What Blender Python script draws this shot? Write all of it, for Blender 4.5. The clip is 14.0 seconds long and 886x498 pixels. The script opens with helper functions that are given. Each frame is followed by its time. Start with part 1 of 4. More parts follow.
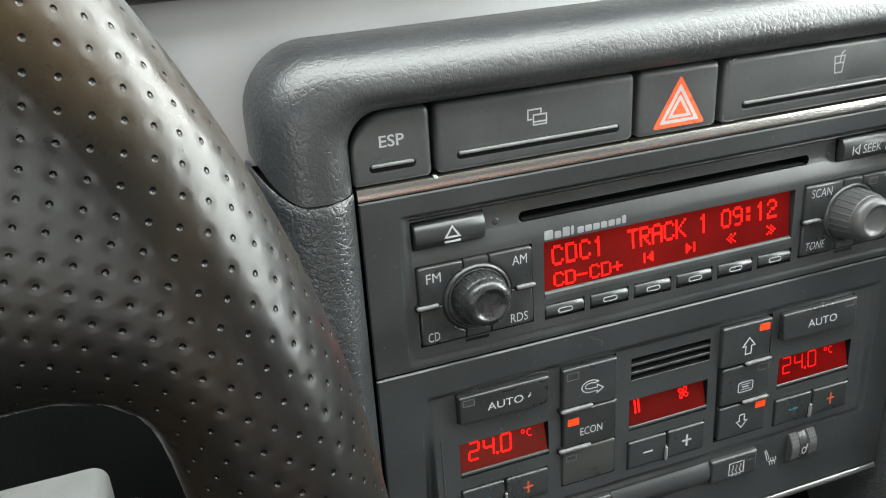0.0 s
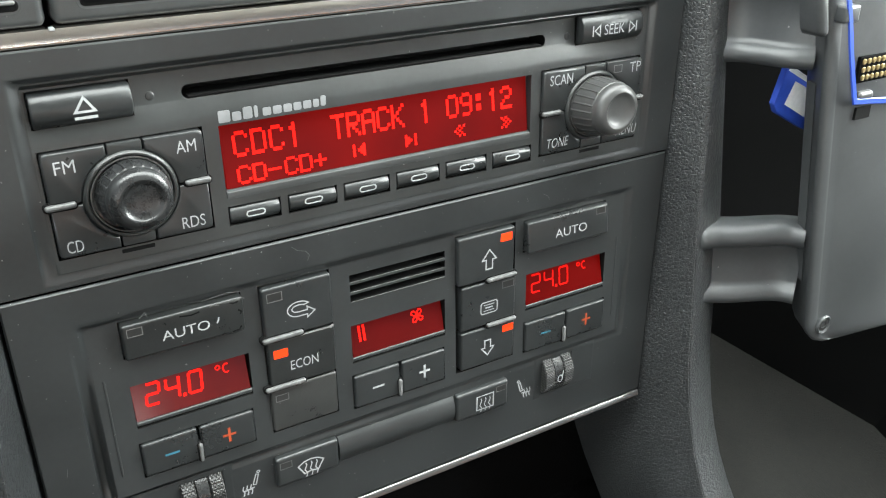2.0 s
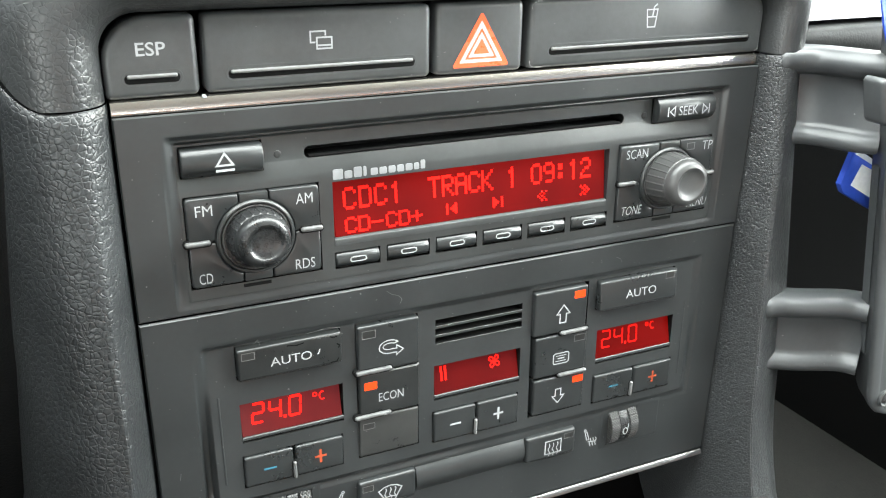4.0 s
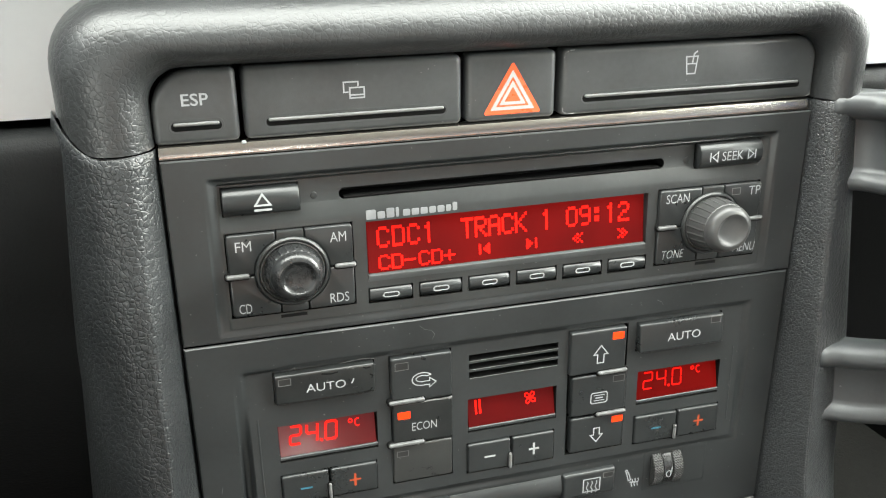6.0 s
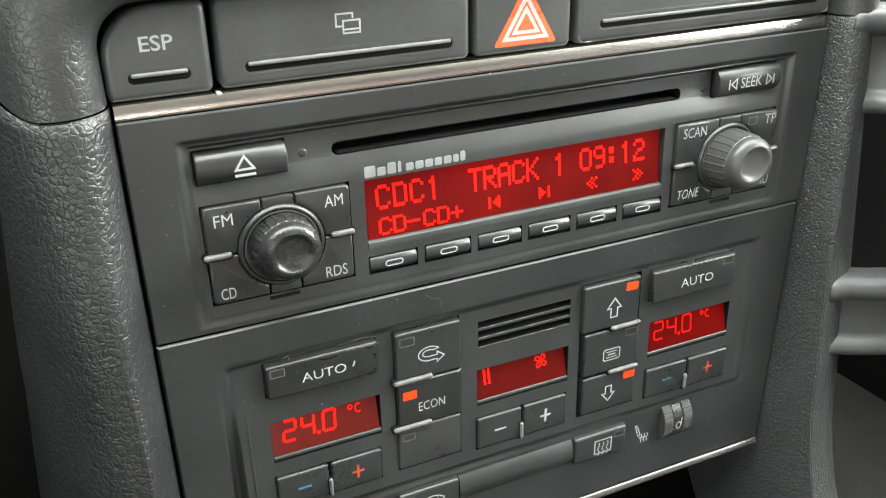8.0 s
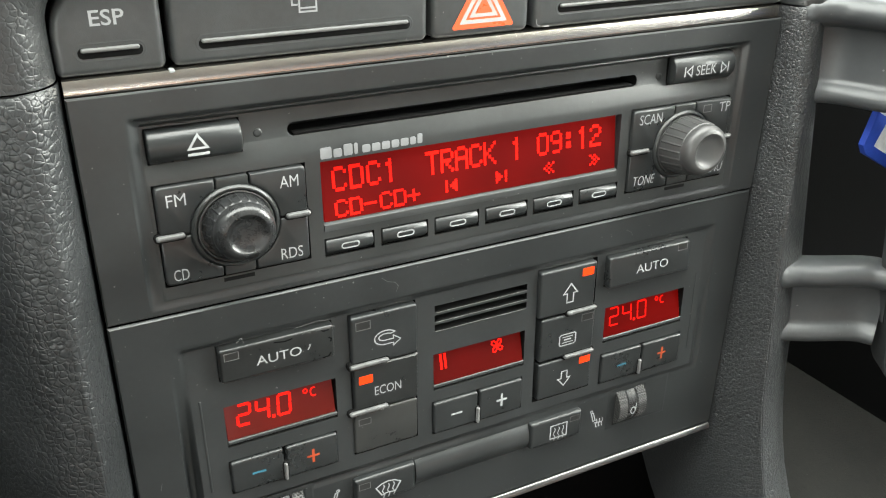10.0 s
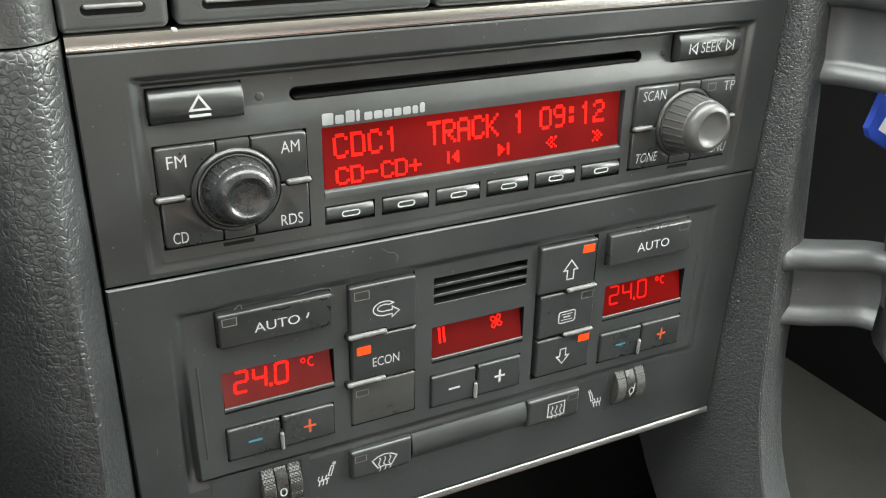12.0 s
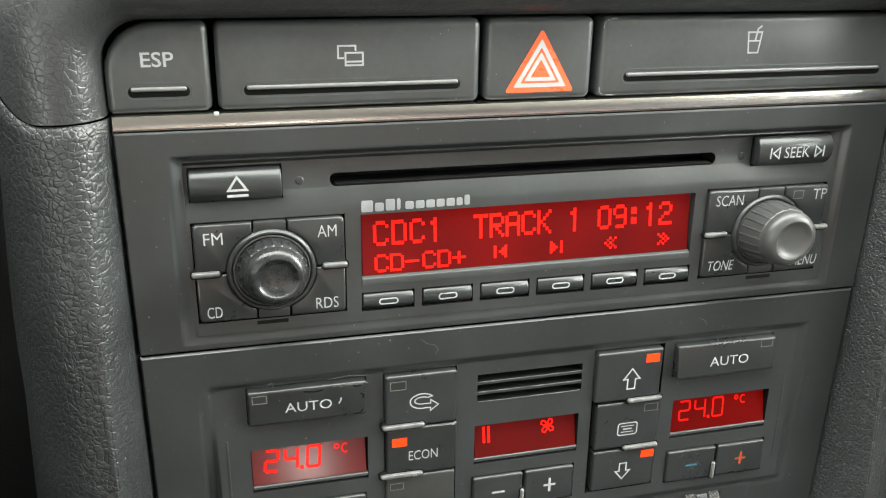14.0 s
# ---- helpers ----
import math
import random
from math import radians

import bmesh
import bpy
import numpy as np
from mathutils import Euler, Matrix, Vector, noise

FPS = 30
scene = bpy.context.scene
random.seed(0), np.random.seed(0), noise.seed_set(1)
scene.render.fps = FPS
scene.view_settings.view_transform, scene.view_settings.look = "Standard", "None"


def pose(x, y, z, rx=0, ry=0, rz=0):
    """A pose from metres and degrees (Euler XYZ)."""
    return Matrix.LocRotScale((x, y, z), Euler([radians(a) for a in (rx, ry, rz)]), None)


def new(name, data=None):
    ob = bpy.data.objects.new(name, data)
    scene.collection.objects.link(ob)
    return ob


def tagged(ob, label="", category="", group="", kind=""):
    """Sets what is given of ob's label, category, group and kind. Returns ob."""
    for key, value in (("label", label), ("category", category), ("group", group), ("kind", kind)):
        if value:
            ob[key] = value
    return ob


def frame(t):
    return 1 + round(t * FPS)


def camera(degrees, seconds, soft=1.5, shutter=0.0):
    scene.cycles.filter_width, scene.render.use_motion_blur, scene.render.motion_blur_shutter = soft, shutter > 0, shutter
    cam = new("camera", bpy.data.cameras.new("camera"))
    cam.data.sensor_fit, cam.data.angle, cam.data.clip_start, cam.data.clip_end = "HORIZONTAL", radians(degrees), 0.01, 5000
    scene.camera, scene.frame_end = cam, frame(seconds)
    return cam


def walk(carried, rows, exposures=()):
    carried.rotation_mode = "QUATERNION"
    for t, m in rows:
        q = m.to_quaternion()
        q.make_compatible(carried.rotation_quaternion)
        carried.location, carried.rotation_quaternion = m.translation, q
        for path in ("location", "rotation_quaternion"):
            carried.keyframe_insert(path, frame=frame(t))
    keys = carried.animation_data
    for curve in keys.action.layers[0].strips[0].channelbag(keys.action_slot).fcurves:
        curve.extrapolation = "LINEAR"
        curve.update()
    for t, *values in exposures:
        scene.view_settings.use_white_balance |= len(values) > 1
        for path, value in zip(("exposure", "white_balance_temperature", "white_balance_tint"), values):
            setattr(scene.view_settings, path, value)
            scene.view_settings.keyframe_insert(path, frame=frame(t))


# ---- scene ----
cam = camera(53.50, 14.0, soft=1.1)
# The console's own frame: x across the fascia, z up along it, y into the dashboard; the fascia leans back.
CON = pose(0, 0, 0.78, -22)
ROWS = [
    (0, -0.1798, -0.2578, 0.1184, 65.38, 3.20, -20.37),
    (0.5, -0.1961, -0.2602, 0.1177, 67.03, 1.88, -20.65),
    (1, -0.1919, -0.2708, 0.1218, 67.99, -0.99, -26.20),
    (1.5, -0.1513, -0.2493, 0.0793, 65.27, -2.96, -28.86),
    (2, -0.1211, -0.2402, 0.0677, 63.83, -0.01, -30.58),
    (2.5, -0.1209, -0.2418, 0.0713, 63.24, 0.86, -30.21),
    (3, -0.1253, -0.2436, 0.0712, 63.59, 0.32, -29.63),
    (3.5, -0.1306, -0.2491, 0.0737, 64.34, 0.24, -28.17),
    (4, -0.1365, -0.2672, 0.0793, 67.61, -0.81, -24.47),
    (4.2, -0.1287, -0.2729, 0.0832, 68.35, -1.99, -21.01),
    (6.3, -0.1068, -0.2863, 0.0919, 68.54, 0.53, -15.99),
    (6.5, -0.1108, -0.2670, 0.0950, 68.17, 1.98, -20.77),
    (7, -0.1168, -0.2334, 0.0808, 64.48, 0.98, -27.07),
    (7.5, -0.1233, -0.2354, 0.0867, 64.02, 1.21, -25.04),
    (7.7, -0.1318, -0.2327, 0.0860, 63.99, 0.95, -24.48),
    (9.8, -0.1337, -0.2313, 0.0817, 63.94, -1.13, -26.44),
    (10, -0.1315, -0.2337, 0.0813, 63.55, -0.58, -26.67),
    (10.5, -0.1323, -0.2330, 0.0758, 63.55, -0.43, -26.73),
    (11, -0.1419, -0.2400, 0.0861, 64.28, -0.97, -26.11),
    (11.5, -0.1337, -0.2384, 0.0796, 63.50, -0.33, -26.86),
    (12, -0.1320, -0.2368, 0.0737, 63.31, -1.47, -26.03),
    (12.5, -0.1282, -0.2370, 0.0700, 65.34, -2.09, -21.58),
    (13, -0.0876, -0.2397, 0.0789, 68.21, 1.28, -14.96),
    (13.5, -0.0859, -0.2416, 0.0746, 68.61, -0.50, -14.19),
    (14, -0.0920, -0.2433, 0.0747, 68.46, -0.99, -14.22),
]
EXPOSURES = [(0, 0.28, 6500, 10), (0.5, 0.44, 6500, 10), (1, 0.2, 6500, 10), (1.5, 0.1, 6500, 10), (2, 0.57, 6500, 10), (2.5, 0.81, 6500, 10), (3, 0.99, 6500, 10), (3.5, 1.03, 6500, 10), (4, 0.99, 6500, 10), (4.2, 0.93, 6500, 10), (6.3, 0.61, 6800, 10), (6.5, 0.57, 6800, 10),
             (7, 0.53, 6800, 10), (7.5, 0.67, 6800, 10), (7.7, 0.67, 6800, 10), (9.8, 0.57, 6800, 10), (10, 0.55, 6800, 10), (10.5, 0.5, 6800, 10), (11, 0.55, 6800, 10), (11.5, 0.61, 6800, 10), (12, 0.71, 6800, 10), (12.5, 0.83, 6800, 10), (13, 0.93, 6800, 10), (13.5, 0.73, 6800, 10), (14, 0.57, 6800, 10)]
walk(cam, [(t, CON @ pose(x, y, z, rx, ry, rz)) for t, x, y, z, rx, ry, rz in ROWS], EXPOSURES)

# ---- light ----
def window_lamp(name, place, turn, size_x, size_y, watts, colour):
    lamp = bpy.data.lights.new(name, "AREA")
    lamp.shape, lamp.size, lamp.size_y, lamp.energy, lamp.color = "RECTANGLE", size_x, size_y, watts, colour
    ob = new(name, lamp)
    ob.matrix_world = pose(*place, *turn)
    return ob


world = bpy.data.worlds.new("overcast_sky")
world.use_nodes = True
scene.world = world
wn = world.node_tree.nodes
sky = wn.new("ShaderNodeTexSky")
sky.sky_type, sky.sun_disc, sky.sun_elevation, sky.sun_rotation = "NISHITA", False, radians(50), radians(200)
sky.air_density, sky.dust_density = 1.0, 4.0
world.node_tree.links.new(sky.outputs[0], wn["Background"].inputs[0])
wn["Background"].inputs[1].default_value = 0.10

SKY = (0.935, 1.0, 0.965)
window_lamp("windscreen_daylight", (0.0, 0.30, 1.15), (-21, 0, 0), 1.2, 0.95, 43.0, SKY)
window_lamp("driver_window_daylight", (-0.70, -0.45, 1.10), (0, -84, 0), 0.38, 1.1, 1.8, SKY)
window_lamp("passenger_window_daylight", (0.72, 0.0, 1.11), (0, 78, 0), 0.40, 1.0, 31.0, SKY)
window_lamp("rear_driver_window_daylight", (-0.70, -1.10, 1.08), (0, -75, 0), 0.36, 0.8, 6.0, SKY)
# Small unseen lamp behind, added for the white glare on the left temperature display.
window_lamp("rear_window_daylight", (0.03, -1.55, 1.12), (78, 0, 0), 0.07, 0.06, 0.42, SKY)


# ---- materials ----
def material(name, colour, rough=0.5, metal=0.0, grain=0.0, grain_scale=900.0, leather=0.0, leather_scale=650.0, dust=0.0,
             blotch=0.25, blotch_scale=35.0, rough_spread=0.12, weave=0.0, brushed=0.0, specular=0.5):
    m = bpy.data.materials.new(name)
    m.use_nodes = True
    nt = m.node_tree
    nodes, link = nt.nodes, nt.links.new
    b = nodes["Principled BSDF"]
    b.inputs["Metallic"].default_value = metal
    b.inputs["Specular IOR Level"].default_value = specular
    where = nodes.new("ShaderNodeTexCoord").outputs["Object"]

    def noise_tex(scale, detail=4.0):
        n = nodes.new("ShaderNodeTexNoise")
        n.inputs["Scale"].default_value, n.inputs["Detail"].default_value = scale, detail
        link(where, n.inputs["Vector"])
        return n.outputs[0]

    def maths(op, a, c, clamp=False):
        n = nodes.new("ShaderNodeMath")
        n.operation, n.use_clamp = op, clamp
        for i, v in enumerate((a, c)):
            if isinstance(v, (int, float)):
                n.inputs[i].default_value = v
            else:
                link(v, n.inputs[i])
        return n.outputs[0]

    big = noise_tex(blotch_scale)
    fine = noise_tex(blotch_scale * 14, 6.0)
    mixed = maths("ADD", maths("MULTIPLY", big, 0.7), maths("MULTIPLY", fine, 0.3))
    tone = nodes.new("ShaderNodeMapRange")
    tone.inputs["From Min"].default_value, tone.inputs["From Max"].default_value = 0.3, 0.7
    tone.inputs["To Min"].default_value, tone.inputs["To Max"].default_value = 1.0 - blotch, 1.0 + blotch
    link(mixed, tone.inputs["Value"])
    scaled = nodes.new("ShaderNodeVectorMath")
    scaled.operation = "SCALE"
    scaled.inputs[0].default_value = colour
    link(tone.outputs[0], scaled.inputs["Scale"])
    out_colour = scaled.outputs[0]
    if dust:
        v = nodes.new("ShaderNodeTexVoronoi")
        v.inputs["Scale"].default_value = 150.0
        link(where, v.inputs["Vector"])
        near = maths("LESS_THAN", v.outputs["Distance"], maths("MULTIPLY", maths("POWER", noise_tex(900.0), 2.0), 0.15))
        some = maths("LESS_THAN", nodes_red(nodes, link, v.outputs["Color"]), dust)
        spot = maths("MULTIPLY", near, some)
        v2 = nodes.new("ShaderNodeTexVoronoi")
        v2.inputs["Scale"].default_value = 420.0
        link(where, v2.inputs["Vector"])
        near2 = maths("LESS_THAN", v2.outputs["Distance"], 0.07)
        some2 = maths("LESS_THAN", nodes_red(nodes, link, v2.outputs["Color"]), dust * 0.55)
        mask = maths("MULTIPLY", maths("ADD", spot, maths("MULTIPLY", near2, some2), True), 0.30)
        mix = nodes.new("ShaderNodeMix")
        mix.data_type = "RGBA"
        link(mask, mix.inputs["Factor"])
        link(out_colour, mix.inputs["A"])
        mix.inputs["B"].default_value = (0.42, 0.41, 0.39, 1)
        out_colour = mix.outputs["Result"]
    link(out_colour, b.inputs["Base Color"])
    rr_node = nodes.new("ShaderNodeMapRange")
    rr_node.inputs["From Min"].default_value, rr_node.inputs["From Max"].default_value = 0.3, 0.7
    rr_node.inputs["To Min"].default_value, rr_node.inputs["To Max"].default_value = rough - rough_spread / 2, rough + rough_spread / 2
    link(mixed, rr_node.inputs["Value"])
    link(rr_node.outputs[0], b.inputs["Roughness"])
    height, far = None, 0.0
    if leather:
        v = nodes.new("ShaderNodeTexVoronoi")
        v.feature = "SMOOTH_F1"
        v.inputs["Smoothness"].default_value = 0.14
        warp = nodes.new("ShaderNodeVectorMath")
        warp.operation = "MULTIPLY_ADD"
        wnoise = nodes.new("ShaderNodeTexNoise")
        wnoise.inputs["Scale"].default_value = leather_scale * 0.5
        link(where, wnoise.inputs["Vector"])
        link(wnoise.outputs["Color"], warp.inputs[0])
        warp.inputs[1].default_value = (0.7 / leather_scale,) * 3
        link(where, warp.inputs[2])
        v.inputs["Scale"].default_value = leather_scale
        link(warp.outputs[0], v.inputs["Vector"])
        v2 = nodes.new("ShaderNodeTexVoronoi")
        v2.feature = "DISTANCE_TO_EDGE"
        v2.inputs["Scale"].default_value = leather_scale * 1.15
        link(warp.outputs[0], v2.inputs["Vector"])

        pebble = maths("MULTIPLY", maths("POWER", v.outputs["Distance"], 2.0), -0.6)
        shoulder = maths("SUBTRACT", 1.0, maths("MULTIPLY", v2.outputs["Distance"], 4.0), True)
        crease = maths("MULTIPLY", maths("POWER", shoulder, 2.0), -0.3)
        height, far = maths("ADD", maths("ADD", pebble, crease), maths("MULTIPLY", noise_tex(leather_scale * 0.4, 2.0), 0.25)), leather
    elif grain:
        height, far = noise_tex(grain_scale, 3.0), grain
    if weave:
        w1, w2 = nodes.new("ShaderNodeTexWave"), nodes.new("ShaderNodeTexWave")
        w2.bands_direction = "Y"
        for w in (w1, w2):
            w.inputs["Scale"].default_value = 260.0
            link(where, w.inputs["Vector"])
        height, far = maths("MULTIPLY", w1.outputs["Fac"], w2.outputs["Fac"]), weave
    if brushed:
        st = nodes.new("ShaderNodeMapping")
        st.inputs["Scale"].default_value = (6, 300, 900)
        link(where, st.inputs["Vector"])
        n = nodes.new("ShaderNodeTexNoise")
        n.inputs["Scale"].default_value = 3.0
        link(st.outputs[0], n.inputs["Vector"])
        height, far = n.outputs[0], brushed
    if height is not None:
        bump = nodes.new("ShaderNodeBump")
        bump.inputs["Strength"].default_value = 1.0
        bump.inputs["Distance"].default_value = far
        link(height, bump.inputs["Height"])
        link(bump.outputs[0], b.inputs["Normal"])
    return m


def nodes_red(nodes, link, colour):
    n = nodes.new("ShaderNodeSeparateColor")
    link(colour, n.inputs[0])
    return n.outputs[0]


def glowing(name, base, glow, strength, rough=0.2, gloss=0.16):
    m = material(name, base, rough, blotch=0.1, rough_spread=0.04, specular=0.16)
    b = m.node_tree.nodes["Principled BSDF"]
    b.inputs["Specular IOR Level"].default_value = gloss
    b.inputs["Emission Color"].default_value = (*glow, 1)
    nodes, link = m.node_tree.nodes, m.node_tree.links.new
    uneven, spread = nodes.new("ShaderNodeTexNoise"), nodes.new("ShaderNodeMapRange")
    uneven.inputs["Scale"].default_value, uneven.inputs["Detail"].default_value = 45.0, 1.0
    link(nodes.new("ShaderNodeTexCoord").outputs["Object"], uneven.inputs["Vector"])
    link(uneven.outputs[0], spread.inputs["Value"])
    spread.inputs["From Min"].default_value, spread.inputs["From Max"].default_value = 0.3, 0.7
    spread.inputs["To Min"].default_value, spread.inputs["To Max"].default_value = strength * 0.72, strength * 1.28
    link(spread.outputs[0], b.inputs["Emission Strength"])
    return m


FACE = material("radio_plastic", (0.0200, 0.0216, 0.0217), 0.35, grain=0.00002, grain_scale=4000, dust=0.28)
PANEL = material("climate_plastic", (0.0195, 0.0212, 0.0218), 0.36, grain=0.00002, grain_scale=4000, dust=0.3)
PLATE = material("fascia_plastic", (0.0165, 0.0181, 0.0187), 0.36, grain=0.00002, grain_scale=4000, dust=0.7)
BUTTON = material("button_plastic", (0.0165, 0.0180, 0.0185), 0.31, grain=0.00002, grain_scale=3500, dust=0.08)
WORN = material("worn_button_plastic", (0.0125, 0.0135, 0.0135), 0.32, grain=0.00003, grain_scale=2500, dust=0.3, blotch=0.4, blotch_scale=120)
PADDED = material("drawer_plastic", (0.036, 0.0382, 0.0388), 0.35, grain=0.00003, grain_scale=3000, dust=0.25)
# Pale grey: the lit look of finger ridges and vent lips is put into colour.
RIDGE = material("lit_pale_ridge", (0.075, 0.076, 0.076), 0.24, blotch=0.4, blotch_scale=300)
KNOB = material("knob_rubber", (0.016, 0.0165, 0.017), 0.27, grain=0.00002, grain_scale=3000, dust=0.3, blotch=0.5, blotch_scale=150)
GREY_KNOB = material("grey_knob_rubber", (0.045, 0.045, 0.045), 0.38, grain=0.00002, grain_scale=3000, dust=0.04)
SATIN = material("satin_ridge", (0.12, 0.12, 0.12), 0.18, grain=0.00002)
TRAY = material("black_tray_mat", (0.0016, 0.0016, 0.0017), 0.6, weave=0.0003, specular=0.03, dust=0.04)
# Near-black put into openings, grooves and slots for their shade; also chips and seams.
BLACK = material("shade_and_chip_black", (0.004, 0.004, 0.004), 0.8, specular=0.1)
CHROME = material("satin_chrome", (0.42, 0.395, 0.365), 0.24, metal=1.0, blotch=0.05, rough_spread=0.04)
SATIN_STRIP = material("satin_lower_strip", (0.21, 0.21, 0.209), 0.33, metal=1.0, blotch=0.08, rough_spread=0.06)
ALUMINIUM = material("brushed_aluminium", (0.40, 0.405, 0.41), 0.47, metal=1.0, brushed=0.000006, blotch=0.05)
# Same leather as the left cheek's; brighter light on the right put into colour.
LIT_FINE_LEATHER = material("lit_fine_cheek_skin", (0.0245, 0.0260, 0.0272), 0.36, leather=0.00042, leather_scale=660, dust=0.10)
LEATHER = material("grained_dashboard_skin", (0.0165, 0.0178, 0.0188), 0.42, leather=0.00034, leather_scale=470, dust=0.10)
PAD = material("grained_hood_skin", (0.0235, 0.0246, 0.0252), 0.36, leather=0.00017, leather_scale=480, dust=0.03)
DARK = material("dark_trim", (0.005, 0.0053, 0.0055), 0.6, specular=0.14, leather=0.00012, leather_scale=600)
BRACKET = material("bracket_plastic", (0.038, 0.0402, 0.042), 0.42, grain=0.00003, grain_scale=2600, dust=0.14)
# Blacker copy of the dark trim: the recesses' shade is put into the colour.
RECESS = material("shade_black_trim", (0.0022, 0.0022, 0.0023), 0.8, specular=0.03, leather=0.00008, leather_scale=600)
CARPET = material("carpet", (0.017, 0.017, 0.0157), 0.9, grain=0.0015, grain_scale=420, blotch=0.5, blotch_scale=14, dust=0.12)
# Unseen reflectors behind the camera: copper for the strip, grey for the lower fascia.
TAN = material("tan_reflector", (0.56, 0.27, 0.16), 0.75, grain=0.0004)
GREY_REFLECTOR = material("grey_reflector", (0.30, 0.30, 0.302), 0.9, grain=0.0004)
LINER = material("headliner", (0.45, 0.44, 0.42), 0.9, grain=0.0003)
WHITE = material("white_print", (0.27, 0.28, 0.285), 0.5, blotch=0.15, blotch_scale=200)
DIM = material("grey_print", (0.10, 0.10, 0.10), 0.5)
MAKER = material("maker_print", (0.17, 0.175, 0.18), 0.5)
BLUE_PRINT = material("blue_print", (0.03, 0.14, 0.20), 0.5)
ORANGE_PRINT = material("orange_print", (0.31, 0.048, 0.014), 0.5)
RED_LENS = material("red_lens", (0.68, 0.085, 0.03), 0.28, blotch=0.08)
SCREEN = glowing("red_screen", (0.03, 0.002, 0.002), (1.0, 0.010, 0.003), 0.10, 0.16, 0.09)
SCREEN_TEMP = glowing("red_temperature_screen", (0.03, 0.002, 0.002), (1.0, 0.012, 0.005), 0.062, 0.14, 0.24)
SCREEN_RIGHT = glowing("dull_red_temperature_screen", (0.02, 0.001, 0.001), (1.0, 0.010, 0.004), 0.09, 0.3, 0.05)
SCREEN_DIM = glowing("dim_red_screen", (0.03, 0.002, 0.002), (1.0, 0.012, 0.005), 0.045, 0.16, 0.1)
LIT = glowing("lit_segment", (0.25, 0.004, 0.004), (1.0, 0.010, 0.005), 1.5, 0.3, 0.02)
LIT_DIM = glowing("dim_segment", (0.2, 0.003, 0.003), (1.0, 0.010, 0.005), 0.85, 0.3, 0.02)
LED = glowing("lit_lamp", (0.4, 0.03, 0.006), (1.0, 0.030, 0.006), 0.85, 0.3, 0.05)
LED_OFF = material("unlit_lamp", (0.014, 0.014, 0.0135), 0.3)
BLUE = material("blue_plastic", (0.022, 0.06, 0.36), 0.4)
CARD_WHITE = material("white_card", (0.75, 0.76, 0.76), 0.4)
STEEL = material("steel", (0.55, 0.55, 0.54), 0.25, metal=1.0)
GOLD = material("brass_contact", (0.25, 0.185, 0.09), 0.5, metal=1.0)
KEY_GREY = material("key_plastic", (0.013, 0.013, 0.0135), 0.42, dust=0.1)
SILVER = material("silver_key_plastic", (0.045, 0.045, 0.044), 0.34, blotch=0.2, blotch_scale=90, dust=0.1)
RUBBED = material("rubbed_button_plastic", (0.024, 0.0245, 0.0238), 0.32, grain=0.00004, grain_scale=1800, blotch=0.22, blotch_scale=150, dust=0.3)
WEAR_AND_GLINT = material("worn_and_glinting_edge", (0.15, 0.15, 0.148), 0.4, blotch=0.5, blotch_scale=500)


def perforated(name, colour, rough):
    """Black leather with rows of small punched holes, laid out by the mesh's own coordinates."""
    m = material(name, colour, rough, specular=0.22, grain=0.00005, grain_scale=420, blotch=0.3)
    nt = m.node_tree
    nodes, link = nt.nodes, nt.links.new
    b = nodes["Principled BSDF"]
    uv = nodes.new("ShaderNodeUVMap")
    v = nodes.new("ShaderNodeTexVoronoi")
    v.inputs["Scale"].default_value, v.inputs["Randomness"].default_value = 1.0, 0.0
    v.voronoi_dimensions = "2D"
    link(uv.outputs[0], v.inputs["Vector"])
    ramp = nodes.new("ShaderNodeMapRange")
    ramp.inputs["From Min"].default_value, ramp.inputs["From Max"].default_value = 0.045, 0.125
    link(v.outputs["Distance"], ramp.inputs["Value"])
    mix = nodes.new("ShaderNodeMix")
    mix.data_type = "RGBA"
    link(ramp.outputs[0], mix.inputs["Factor"])
    mix.inputs["A"].default_value = (0.004, 0.004, 0.004, 1)
    # Brown zones laid on by noise: a tan reflection put into the leather's colour.
    worn, zone = nodes.new("ShaderNodeMix"), nodes.new("ShaderNodeTexNoise")
    worn.data_type = "RGBA"
    zone.inputs["Scale"].default_value, zone.inputs["Detail"].default_value = 13.0, 3.0
    link(nodes.new("ShaderNodeTexCoord").outputs["Object"], zone.inputs["Vector"])
    spread = nodes.new("ShaderNodeMapRange")
    spread.inputs["From Min"].default_value, spread.inputs["From Max"].default_value = 0.42, 0.62
    link(zone.outputs[0], spread.inputs["Value"])
    link(spread.outputs[0], worn.inputs["Factor"])
    link(b.inputs["Base Color"].links[0].from_socket, worn.inputs["A"])
    worn.inputs["B"].default_value = (0.024, 0.0150, 0.0068, 1)
    link(worn.outputs["Result"], mix.inputs["B"])
    link(mix.outputs["Result"], b.inputs["Base Color"])
    old = b.inputs["Normal"].links[0].from_node
    bump = nodes.new("ShaderNodeBump")
    bump.inputs["Distance"].default_value = 0.0006
    swell = nodes.new("ShaderNodeMath")
    swell.operation = "MULTIPLY_ADD"
    dimple = nodes.new("ShaderNodeMapRange")
    dimple.interpolation_type = "SMOOTHSTEP"
    dimple.inputs["From Min"].default_value, dimple.inputs["From Max"].default_value = 0.0, 0.42
    link(v.outputs["Distance"], dimple.inputs["Value"])
    link(dimple.outputs[0], swell.inputs[0])
    swell.inputs[1].default_value = 0.12
    link(ramp.outputs[0], swell.inputs[2])
    link(swell.outputs[0], bump.inputs["Height"])
    link(old.outputs[0], bump.inputs["Normal"])
    link(bump.outputs[0], b.inputs["Normal"])
